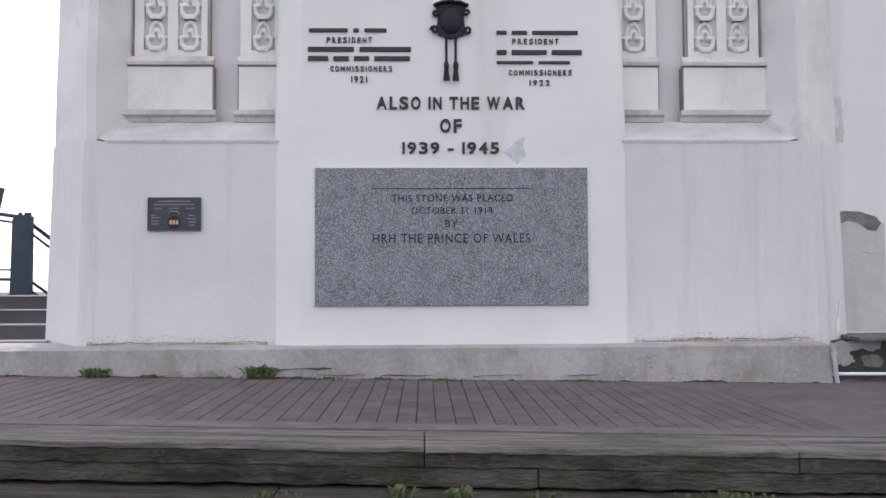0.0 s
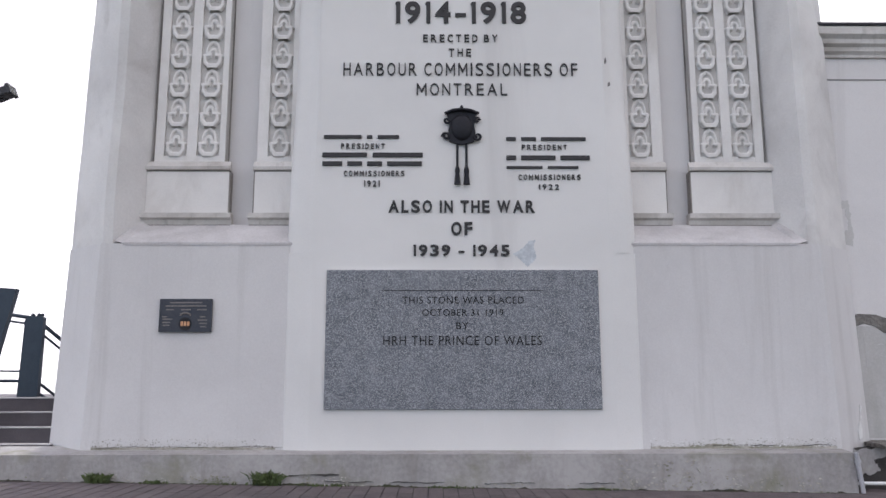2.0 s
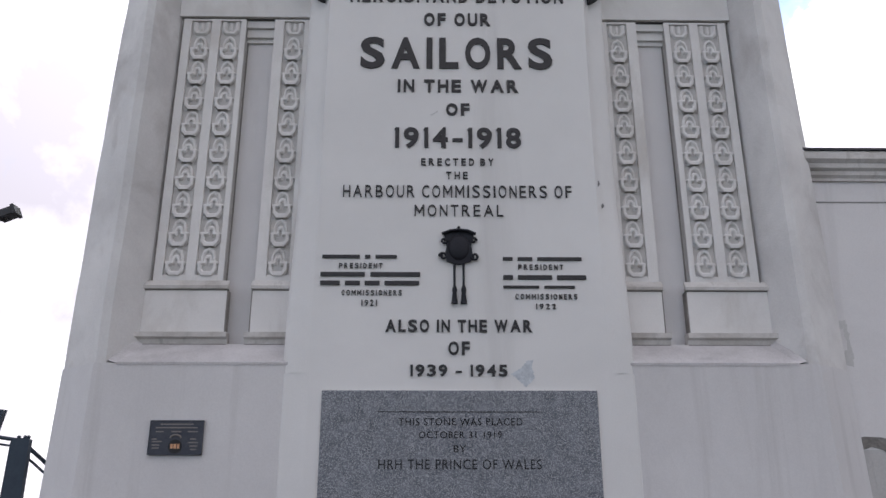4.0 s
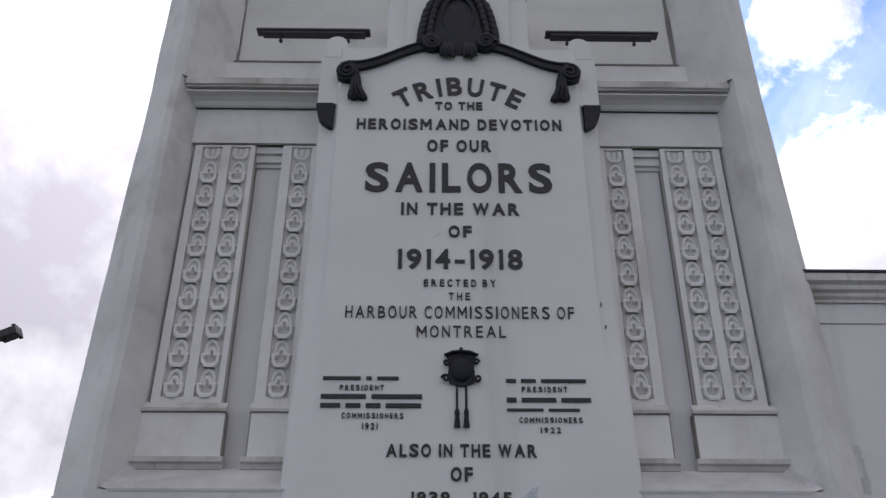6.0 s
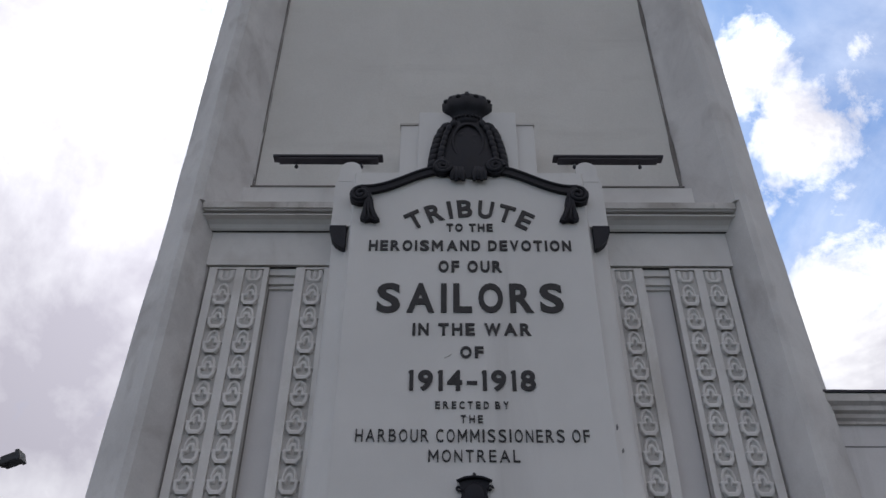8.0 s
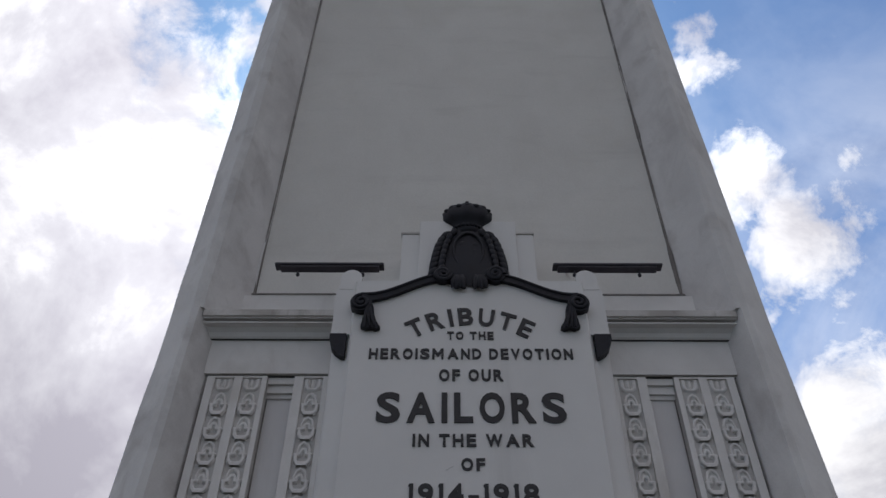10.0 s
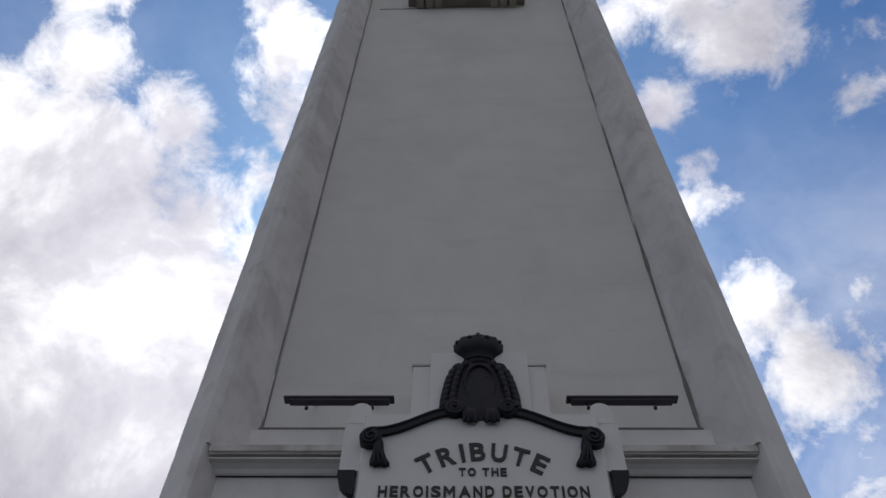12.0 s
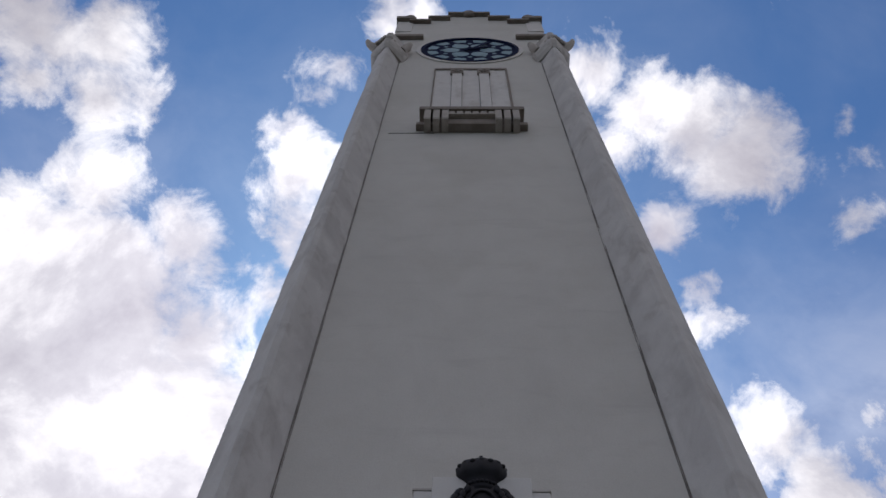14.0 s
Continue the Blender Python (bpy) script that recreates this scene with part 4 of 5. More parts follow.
# ---- lettering ----
def text_mesh(word, depth=0.02, bold=0.012):
    cu = bpy.data.curves.new("lettering", "FONT")
    cu.body, cu.size, cu.extrude, cu.offset = word, 1.0, 0.5, bold
    cu.resolution_u = 4
    cu.space_character = 1.14
    tmp = bpy.data.objects.new("lettering", cu)
    scene.collection.objects.link(tmp)
    me = bpy.data.meshes.new_from_object(tmp.evaluated_get(bpy.context.evaluated_depsgraph_get()))
    bpy.data.objects.remove(tmp)
    return me


def letter_islands(me):
    """Splits a line's mesh into its letters: lists of corner places and faces."""
    bm = bmesh.new()
    bm.from_mesh(me)
    bmesh.ops.remove_doubles(bm, verts=bm.verts[:], dist=1e-5)
    seen, groups = set(), []
    for v in bm.verts:
        if v in seen:
            continue
        stack, island = [v], []
        seen.add(v)
        while stack:
            a = stack.pop()
            island.append(a)
            for e in a.link_edges:
                b = e.other_vert(a)
                if b not in seen:
                    seen.add(b)
                    stack.append(b)
        index = {a: i for i, a in enumerate(island)}
        faces = {f for a in island for f in a.link_faces}
        groups.append(([a.co.copy() for a in island], [[index[a] for a in f.verts] for f in faces]))
    bm.free()
    return sorted(groups, key=lambda g: min(c.x for c in g[0]))


def plain_m(xa, xb, ya, yb, bold):
    """A capital M within a box, one unit deep."""
    w, h, s = xb - xa, yb - ya, 0.09 + 1.6 * bold
    out = [(0, 0), (s, 0), (s, h - 2.0 * s), (w / 2 - 0.1 * s, 0.22 * h), (w / 2 + 0.1 * s, 0.22 * h), (w - s, h - 2.0 * s), (w - s, 0), (w, 0), (w, h), (w - s, h), (w / 2, 0.22 * h + 1.9 * s), (s, h), (0, h)]
    bm = bmesh.new()
    prism(bm, [(xa + x, ya + y) for x, y in out], -0.5, 0.5)
    bmesh.ops.triangulate(bm, faces=bm.faces[:])
    bm.verts.index_update()
    cos = [v.co.copy() for v in bm.verts]
    faces = [[v.index for v in f.verts] for f in bm.faces]
    bm.free()
    return cos, faces


def plain_one(xa, xb, ya, yb):
    """A figure one: a bare upright with a short flag, one unit deep."""
    w, h = xb - xa, yb - ya
    bm = bmesh.new()
    prism(bm, [(xa + 0.22 * w, ya), (xb, ya), (xb, yb), (xa + 0.30 * w, yb), (xa, yb - 0.10 * h), (xa + 0.22 * w, yb - 0.16 * h)], -0.5, 0.5)
    bm.verts.index_update()
    cos = [v.co.copy() for v in bm.verts]
    faces = [[v.index for v in f.verts] for f in bm.faces]
    bm.free()
    return cos, faces


# widths of the cast letters in cap heights; most are nearly as wide as high
LETTER_WIDTH = {"I": 0.21, "1": 0.27, "L": 0.68, "A": 1.0, "W": 1.25, "M": 1.02, "S": 0.86, "R": 0.86, "O": 0.90, "F": 0.68, "E": 0.72, "T": 0.80, "–": 0.55}


def cast_layout(word, gap):
    """Places of the letters along a line, in cap heights."""
    x, slots = 0.0, []
    for c in word:
        if c in " ~":
            x += 0.5 if c == " " else 0.12
            continue
        w = LETTER_WIDTH.get(c, 0.80)
        slots.append((x, x + w))
        x += w + gap
    return slots


def add_line(owner, word, x0, x1, z0, z1, material, depth=0.016, y=0.0, bold=0.012, place=None, gap=None):
    """One line of raised letters that fills the given width and height; each letter is a part."""
    me = text_mesh(word.replace("~", " "), bold=bold)
    groups = letter_islands(me)
    xs = [c.x for g in groups for c in g[0]]
    zs = [c.y for g in groups for c in g[0]]
    sx, sz = (x1 - x0) / (max(xs) - min(xs)), (z1 - z0) / (max(zs) - min(zs))
    glyphs = [c for c in word if c not in " ~"]
    slots = cast_layout(word, gap) if gap is not None and len(glyphs) == len(groups) else None
    for n, (cos, faces) in enumerate(groups):
        xa, xb, ya, yb = min(c.x for c in cos), max(c.x for c in cos), min(c.y for c in cos), max(c.y for c in cos)
        if len(glyphs) == len(groups) and glyphs[n] == "M":
            cos, faces = plain_m(xa, xb, ya, yb, bold)
        elif slots and glyphs[n] == "1":
            cos, faces = plain_one(xa, xb, ya, yb)
        if slots:
            span = (max(xs) - min(xs)) / slots[-1][1]
            sa, sb = slots[n][0] * span + min(xs), slots[n][1] * span + min(xs)
            cos = [Vector((sa + (c.x - xa) * (sb - sa) / (xb - xa), c.y, c.z)) for c in cos]
        pts = [Vector((x0 + (c.x - min(xs)) * sx, y - (c.z + 0.5) * depth, z0 + (c.y - min(zs)) * sz)) for c in cos]
        if place:
            pts = place(pts)
        mid = sum(pts, Vector()) / len(pts)
        data = bpy.data.meshes.new("letter")
        data.from_pydata([p - mid for p in pts], [], faces)
        bm = bmesh.new()
        bm.from_mesh(data)
        bmesh.ops.recalc_face_normals(bm, faces=bm.faces[:])
        bm.to_mesh(data)
        bm.free()
        data.materials.append(material)
        ob = new("letter", data)
        ob.parent = owner
        ob.matrix_parent_inverse = Matrix.Translation(-owner.location)
        ob.location = mid
    bpy.data.meshes.remove(me)


LINES = [
    ("TO THE", -0.31, 0.31, 7.37, 7.50),
    ("HEROISM~AND DEVOTION", -1.33, 1.33, 7.05, 7.22),
    ("OF OUR", -0.41, 0.41, 6.71, 6.89),
    ("SAILORS", -1.18, 1.16, 6.10, 6.54),
    ("IN THE WAR", -0.72, 0.73, 5.78, 5.95),
    ("OF", -0.14, 0.14, 5.47, 5.63),
    ("1914–1918", -0.75, 0.74, 5.04, 5.31),
    ("ERECTED BY", -0.43, 0.41, 4.82, 4.91),
    ("THE", -0.14, 0.11, 4.65, 4.74),
    ("HARBOUR COMMISSIONERS OF", -1.32, 1.30, 4.42, 4.57),
    ("MONTREAL", -0.50, 0.51, 4.19, 4.33),
    ("*7 1 4", -1.52, -0.69, 3.67, 3.74),
    ("PRESIDENT", -1.33, -0.85, 3.57, 3.63),
    ("*8 9", -1.53, -0.43, 3.46, 3.54),
    ("*4 3 3 7", -1.53, -0.44, 3.36, 3.44),
    ("COMMISSIONERS", -1.29, -0.63, 3.26, 3.32),
    ("1921", -1.07, -0.90, 3.14, 3.21),
    ("*2 3 9", 0.49, 1.37, 3.65, 3.72),
    ("PRESIDENT", 0.66, 1.16, 3.56, 3.62),
    ("*2 7 6", 0.49, 1.41, 3.43, 3.51),
    ("*7 6", 0.49, 1.28, 3.33, 3.39),
    ("COMMISSIONERS", 0.62, 1.30, 3.22, 3.28),
    ("1922", 0.84, 1.06, 3.11, 3.17),
    ("ALSO IN THE WAR", -0.80, 0.79, 2.85, 2.99),
    ("OF", -0.12, 0.11, 2.60, 2.75),
    ("1939 – 1945", -0.53, 0.51, 2.37, 2.50),
]
STONE_LINES = [
    ("THIS STONE WAS PLACED", -0.64, 0.65, 1.86, 1.935),
    ("OCTOBER 31 1919", -0.43, 0.43, 1.73, 1.80),
    ("BY", -0.07, 0.06, 1.59, 1.66),
    ("HRH THE PRINCE OF WALES", -0.84, 0.83, 1.42, 1.52),
]


def bend(pts):
    """Lays the top line on an arch."""
    r = 1.55
    out = []
    for p in pts:
        a = p.x / 1.42
        h = r + p.z
        out.append(Vector((h * math.sin(a) * 0.93, p.y, 7.61 - r + h * math.cos(a))))
    return out


def build_lettering():
    ob = thing("raised_inscription", (0, 0, 7.6), "dark metal letters arched over the tablet", "inscription", "inscription lines")
    add_line(ob, "TRIBUTE", -0.78, 0.78, 0.0, 0.30, letter_metal, place=bend, bold=0.026, gap=0.30)
    for word, x0, x1, z0, z1 in LINES:
        ob = thing("raised_inscription", ((x0 + x1) / 2, 0, z0), "dark metal letters fixed in a row on the tablet", "inscription", "inscription lines")
        if word[0] == "*":
            # personal names stand as plain bars, word by word
            lengths = [int(n) for n in word[1:].split()]
            unit = (x1 - x0) / (sum(lengths) + len(lengths) - 1)
            x = x0
            for n in lengths:
                bm = bmesh.new()
                box(bm, x, x + n * unit, -0.018, 0.0, z0 + 0.016, z1 - 0.014, 0.004)
                part("bar", bm, letter_metal, ob)
                x += (n + 1) * unit
        else:
            add_line(ob, word, x0, x1, z0, z1, letter_metal, bold=-0.004 if word[:2] in ("HA", "MO") else (0.030 if z1 - z0 > 0.12 else 0.010), gap=0.36 if word[:2] in ("HA", "MO") else (0.24 if z1 - z0 > 0.12 else 0.5))


def build_stone():
    ob = thing("granite_stone", (0, 0, 0.77), "grey speckled granite foundation stone let into the tablet", "stone panel")
    bm = bmesh.new()
    box(bm, -1.45, 1.45, -0.03, 0.2, 0.757, 2.222, 0.006)
    part("slab", bm, granite, ob)
    for word, x0, x1, z0, z1 in STONE_LINES:
        add_line(ob, word, x0, x1, z0, z1, engraved, depth=0.003, y=-0.031, bold=0.002)
    bm = bmesh.new()
    box(bm, -0.86, 0.86, -0.033, -0.03, 1.995, 2.003)
    part("rule", bm, engraved, ob)
    rnd = random.Random(7)
    bm = bmesh.new()
    for s in (-1, 1):
        prism(bm, mirrored([(1.445, 1.02), (1.475, 1.07), (1.485, 1.15), (1.47, 1.5), (1.465, 2.2), (1.445, 2.22)], s), -0.012, 0.05, "y")
    box(bm, -1.46, 1.46, -0.012, 0.05, 2.22, 2.238)
    part("mortar_edge", bm, trim_paint, ob)


def build_small_plaque():
    ob = thing("metal_plaque", (-2.95, 0, 1.55), "small dark metal plaque with worn relief writing on the white wall", "plaque")
    x0, x1, z0, z1, y = -3.215, -2.66, 1.565, 1.915, WALL_Y - 0.03
    bm = bmesh.new()
    box(bm, x0, x1, y, WALL_Y, z0, z1, 0.006)
    plate = part("plate", bm, plaque_metal, ob)
    bm = bmesh.new()
    for a, b, c, d in ((x0, x1, z1 - 0.012, z1), (x0, x1, z0, z0 + 0.012), (x0, x0 + 0.012, z0, z1), (x1 - 0.012, x1, z0, z1)):
        box(bm, a, b, y - 0.006, y + 0.004, c, d)
    part("border", bm, plaque_metal, plate)
    cx = (x0 + x1) / 2
    for hw, z, off in ((0.17, 1.875, 0), (0.215, 1.84, 0), (0.04, 1.80, -0.17), (0.05, 1.80, 0.0), (0.05, 1.80, 0.17), (0.025, 1.725, -0.22), (0.05, 1.70, -0.19), (0.04, 1.665, -0.2), (0.035, 1.635, -0.2), (0.03, 1.725, 0.18), (0.05, 1.69, 0.18), (0.04, 1.655, 0.19), (0.03, 1.62, 0.19)):
        bm = bmesh.new()
        box(bm, cx + off - hw, cx + off + hw, y - 0.005, y, z - 0.006, z + 0.006)
        part("bar", bm, plaque_text, plate)
    bm = bmesh.new()
    tube(bm, [(cx, y - 0.006, 1.65), (cx, y, 1.65)], 0.07, 24)
    part("medallion", bm, engraved, ob)
    bm = bmesh.new()
    for k in range(3):
        box(bm, cx - 0.047 + 0.034 * k, cx - 0.02 + 0.034 * k, y - 0.01, y - 0.004, 1.628, 1.675, 0.003)
    part("emblem", bm, enamel_orange, ob, "orange and pale worn emblem")
    bm = bmesh.new()
    tube(bm, [(cx + 0.055 * math.cos(a), y - 0.006, 1.735 + 0.03 * math.sin(a)) for a in [math.pi * k / 12 for k in range(13)]], 0.009, 6)
    part("crown", bm, plaque_text, ob)


build_lettering()
build_stone()
build_small_plaque()


# ---- shaft details ----
def build_lamp(side):
    ob = thing("facade_light", (side * 2.0, 0.5, 8.8), "long dark metal floodlight bar on brackets over the cornice", "lamp", "facade lights")
    a, b = 1.24, 2.84
    y, z = 0.14, 8.785
    bm = bmesh.new()
    prism(bm, [(y - 0.05, z - 0.01), (y + 0.06, z - 0.03), (y + 0.08, z + 0.035), (y - 0.04, z + 0.04)], side * (a + 0.07), side * (b - 0.09), "x")
    part("housing", bm, lamp_metal, ob)
    bm = bmesh.new()
    box(bm, *sorted((side * a, side * b)), y - 0.06, y + 0.09, z + 0.03, z + 0.065, 0.008)
    part("hood", bm, lamp_metal, ob)
    for x in (1.55, 2.50):
        bm = bmesh.new()
        tube(bm, [(side * x, y + 0.02, z), (side * x, y + 0.04, z - 0.07)], 0.015, 8)
        blob(bm, side * x, y + 0.045, z - 0.085, 0.03, 0.03, 0.035, 8)
        tube(bm, [(side * x, y + 0.05, z + 0.01), (side * x, SHAFT_Y + 0.01, z + 0.52)], 0.016, 8)
        part("bracket", bm, lamp_metal, ob)


for side in (-1, 1):
    build_lamp(side)


def build_clock():
    ob = thing("clock", (0, SHAFT_Y, 38.9), "large round clock face with dark blue iron tracery and pale glass", "clock")
    cz, r, y = 38.88, 2.36, SHAFT_Y

    def ring(r0, r1, ya, yb, n=72):
        bm = bmesh.new()
        rows = []
        for rr, yy in ((r0, yb), (r0, ya), (r1, ya), (r1, yb)):
            rows.append([bm.verts.new((rr * math.sin(2 * math.pi * k / n), yy, cz + rr * math.cos(2 * math.pi * k / n))) for k in range(n)])
        for a, b in zip(rows, rows[1:]):
            for k in range(n):
                bm.faces.new((a[k], a[(k + 1) % n], b[(k + 1) % n], b[k]))
        bmesh.ops.recalc_face_normals(bm, faces=bm.faces[:])
        return bm
    part("surround", ring(r, r + 0.20, y - 0.05, y + 0.1), trim_paint, ob, "pale stucco ring")
    bm = bmesh.new()
    prism(bm, [(r * math.sin(2 * math.pi * k / 72), cz + r * math.cos(2 * math.pi * k / 72)) for k in range(72)], y - 0.012, y + 0.05, "y")
    dial = part("dial", bm, clock_iron, ob)
    part("rim", ring(r - 0.16, r, y - 0.09, y), clock_iron, ob)

    def pane(points):
        bm = bmesh.new()
        prism(bm, [(x, cz + z) for x, z in points], y - 0.02, y - 0.005, "y")
        part("pane", bm, opal, dial)
    for k in range(12):
        a = radians(30 * k + 15)
        w = radians(10.6)
        pane([(rr * math.sin(a + s * w * q), rr * math.cos(a + s * w * q)) for rr, s, q in ((1.60, -1, 0.75), (2.05, -1, 1.0), (2.07, 0, 1.0), (2.05, 1, 1.0), (1.60, 1, 0.75))])
    for k in range(6):
        a = radians(60 * k + 30)
        pane([(0.90 * math.sin(a) + 0.41 * math.sin(2 * math.pi * j / 16), 0.90 * math.cos(a) + 0.41 * math.cos(2 * math.pi * j / 16)) for j in range(16)])
    for k in range(12):
        a = radians(30 * k)
        pane([(1.33 * math.sin(a) + 0.11 * math.sin(2 * math.pi * j / 10), 1.33 * math.cos(a) + 0.11 * math.cos(2 * math.pi * j / 10)) for j in range(10)])
    for name, ang, length, wide in (("minute_hand", 35, 1.9, 0.05), ("hour_hand", 60, 1.2, 0.09)):
        a = radians(ang)
        d, n = Vector((math.sin(a), math.cos(a))), Vector((math.cos(a), -math.sin(a)))
        pts = [-d * 0.35 + n * wide, -d * 0.35 - n * wide, d * length * 0.75 - n * wide * 1.4, d * length, d * length * 0.75 + n * wide * 1.4]
        bm = bmesh.new()
        prism(bm, [(p.x, cz + p.y) for p in pts], y - 0.09, y - 0.06, "y")
        part(name, bm, clock_iron, ob)


build_clock()


def build_balcony():
    ob = thing("balcony", (0, 0.5, 26.96), "brown stone balcony with six brackets and a dentil row", "balcony")
    w = 1.86
    for name, x0, x1, y0, z0, z1 in (("slab", -w, w, 0.17, 27.86, 28.14), ("panel", -1.15, 1.15, 0.42, 26.98, 27.61), ("ledge", -1.95, 1.95, 0.50, 27.11, 27.38)):
        bm = bmesh.new()
        box(bm, x0, x1, y0, SHAFT_Y + 0.02, z0, z1, 0.015)
        part(name, bm, balcony_stone, ob)
    # shade in the notches between dentils, painted as a black ground
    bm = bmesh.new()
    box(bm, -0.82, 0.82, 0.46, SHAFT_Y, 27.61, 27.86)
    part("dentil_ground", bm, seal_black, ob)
    for k in range(6):
        x = -0.70 + 0.28 * k
        bm = bmesh.new()
        box(bm, x - 0.105, x + 0.105, 0.25, SHAFT_Y, 27.60, 27.858, 0.01)
        part("dentil", bm, bracket_stone, ob)
    bm = bmesh.new()
    box(bm, -0.82, 0.82, 0.245, 0.5, 27.53, 27.612, 0.01)
    part("dentil_sill", bm, bracket_stone, ob)
    for s in (-1, 1):
        for x in (0.93, 1.24, 1.55):
            bm = bmesh.new()
            prism(bm, [(SHAFT_Y, 26.94), (0.25, 26.94), (0.21, 27.0), (0.20, 27.86), (SHAFT_Y, 27.86)], s * x - 0.115, s * x + 0.115, "x")
            part("bracket", bm, bracket_stone, ob)
    bm = bmesh.new()
    prism(bm, [(-2.9, 26.86), (-2.3, 26.875), (-1.3, 26.87), (-1.3, 26.90), (-1.8, 26.905), (-2.3, 26.885)], SHAFT_Y - 0.02, SHAFT_Y + 0.05, "y")
    part("cracked_edge", bm, joint_dirt_and_shade, ob)
    ob = thing("blind_window", (0, SHAFT_Y, 28), "tall sunk panels between two mullions with rosettes", "window panel")
    top, low, hw = 35.2, 28.1, 1.52
    y = SHAFT_Y
    bm = bmesh.new()
    for a, b in ((-hw, -0.80), (-0.36, 0.36), (0.80, hw)):
        box(bm, a, b, y - 0.006, y + 0.02, low, top, 0.0)
    part("panel", bm, trim_paint, ob)
    bm = bmesh.new()
    for a, b, c, d in ((-hw - 0.05, -hw, low, top), (hw, hw + 0.09, low, top), (-hw - 0.05, hw + 0.09, top, top + 0.2)):
        box(bm, a, b, y - 0.06, y + 0.02, c, d, 0.006)
    part("frame", bm, balcony_stone, ob)
    for s in (-1, 1):
        bm = bmesh.new()
        box(bm, *sorted((s * 0.37, s * 0.79)), y - 0.10, y + 0.02, low, top - 0.2, 0.02)
        part("mullion", bm, trim_paint, ob)
        bm = bmesh.new()
        box(bm, *sorted((s * 0.30, s * 0.86)), y - 0.13, y + 0.02, top - 0.85, top - 0.2, 0.03)
        for k in range(6):
            a = k * math.pi / 3
            blob(bm, s * 0.58 + 0.13 * math.cos(a), y - 0.14, top - 0.52 + 0.15 * math.sin(a), 0.09, 0.05, 0.10, 8)
        part("rosette", bm, balcony_stone, ob)
    bm = bmesh.new()
    for x in (-0.80, -0.36, 0.36, 0.80):
        box(bm, x - 0.012, x + 0.012, y - 0.012, y + 0.02, low, top)
    part("joint", bm, stain_dark, ob)


build_balcony()


def build_top():
    ob = thing("parapet", (0, 1, 44), "stepped stone parapet with dark copings on the tower top", "parapet")
    y0 = SHAFT_Y + 0.02
    for hw, low, z in ((3.9, 42.0, 45.1), (2.15, 45.1, 45.95), (1.15, 45.95, 47.0)):
        bm = bmesh.new()
        box(bm, -hw, hw, y0, 8.2, low, z)
        part("parapet_wall", bm, stucco_shaft, ob)
    for a, b, z, out in ((-1.2, 1.2, 47.0, 0.24), (-2.3, -1.06, 45.95, 0.236), (1.06, 2.3, 45.95, 0.236), (-3.3, -2.1, 45.1, 0.232), (2.1, 3.3, 45.1, 0.232)):
        bm = bmesh.new()
        box(bm, a, b, y0 - out, 1.6, z, z + 0.32, 0.02)
        part("coping", bm, balcony_stone, ob)
    bm = bmesh.new()
    blob(bm, 0, y0 - 0.1, 47.3, 0.42, 0.2, 0.55, 12)
    part("finial", bm, balcony_stone, ob)
    for s in (-1, 1):
        bm = bmesh.new()
        box(bm, *sorted((s * 3.1, s * 3.95)), y0 - 0.05, 1.8, 43.0, 45.5, 0.02)
        part("corner_block", bm, trim_paint, ob)
        bm = bmesh.new()
        box(bm, *sorted((s * 3.05, s * 4.05)), y0 - 0.26, 1.9, 45.5, 46.0, 0.02)
        blob(bm, s * 3.3, y0 - 0.1, 46.05, 0.36, 0.2, 0.4, 10)
        part("corner_cap", bm, balcony_stone, ob)
        bm = bmesh.new()
        box(bm, *sorted((s * 2.35, s * 4.1)), y0 - 0.24, 2.0, 41.1, 41.5, 0.02)
        part("string_course", bm, balcony_stone, ob)
        # pier capital with a projecting horn
        cap = thing("pier_capital", (s * 3.8, 0.5, 37), "carved stone capital with projecting horns on the corner pier", "capital", "pier capitals")
        bm = bmesh.new()
        levels = [(36.6, 0.0), (36.9, 0.12), (37.3, 0.20), (37.7, 0.20), (38.4, 0.08), (38.9, 0.14)]
        rings = []
        for z, g in levels:
            base = [(3.70, WALL_Y - g), (3.90, WALL_Y - g), (4.34 + 1.4 * g, 0.58), (4.34 + 1.4 * g, 1.5), (3.1 - g, 1.5), (3.1 - g, SHAFT_Y - g * 0.6)]
            rings.append([bm.verts.new((s * x, y, z)) for x, y in base])
        for a, b in zip(rings, rings[1:]):
            for k in range(6):
                bm.faces.new((a[k], a[(k + 1) % 6], b[(k + 1) % 6], b[k]))
        bm.faces.new(rings[0]), bm.faces.new(rings[-1])
        bmesh.ops.recalc_face_normals(bm, faces=bm.faces[:])
        part("block", bm, cornice_paint, cap)
        rnd = random.Random(21)
        bm = bmesh.new()
        for k in range(9):
            u = k / 8
            blob(bm, s * (3.30 + 1.05 * u), (0.62 - 1.5 * u if u < 0.4 else 0.02 + 0.75 * max(0.0, u - 0.6)) - 0.16, 37.75 + rnd.uniform(-0.05, 0.1), 0.12, 0.10, 0.26, 8)
        part("carved_band", bm, bracket_stone, cap)
        bm = bmesh.new()
        tube(bm, [(s * 4.15, 0.5, 38.0), (s * 4.55, 0.5, 38.4), (s * 4.85, 0.48, 38.95), (s * 4.98, 0.46, 39.5)], [0.30, 0.24, 0.17, 0.12], 8)
        part("horn", bm, bracket_stone, cap)
        bm = bmesh.new()
        tube(bm, [(s * 3.2, 0.5, 37.6), (s * 2.95, 0.45, 38.2), (s * 2.85, 0.42, 38.7)], [0.22, 0.2, 0.12], 8)
        part("horn", bm, bracket_stone, cap)


build_top()


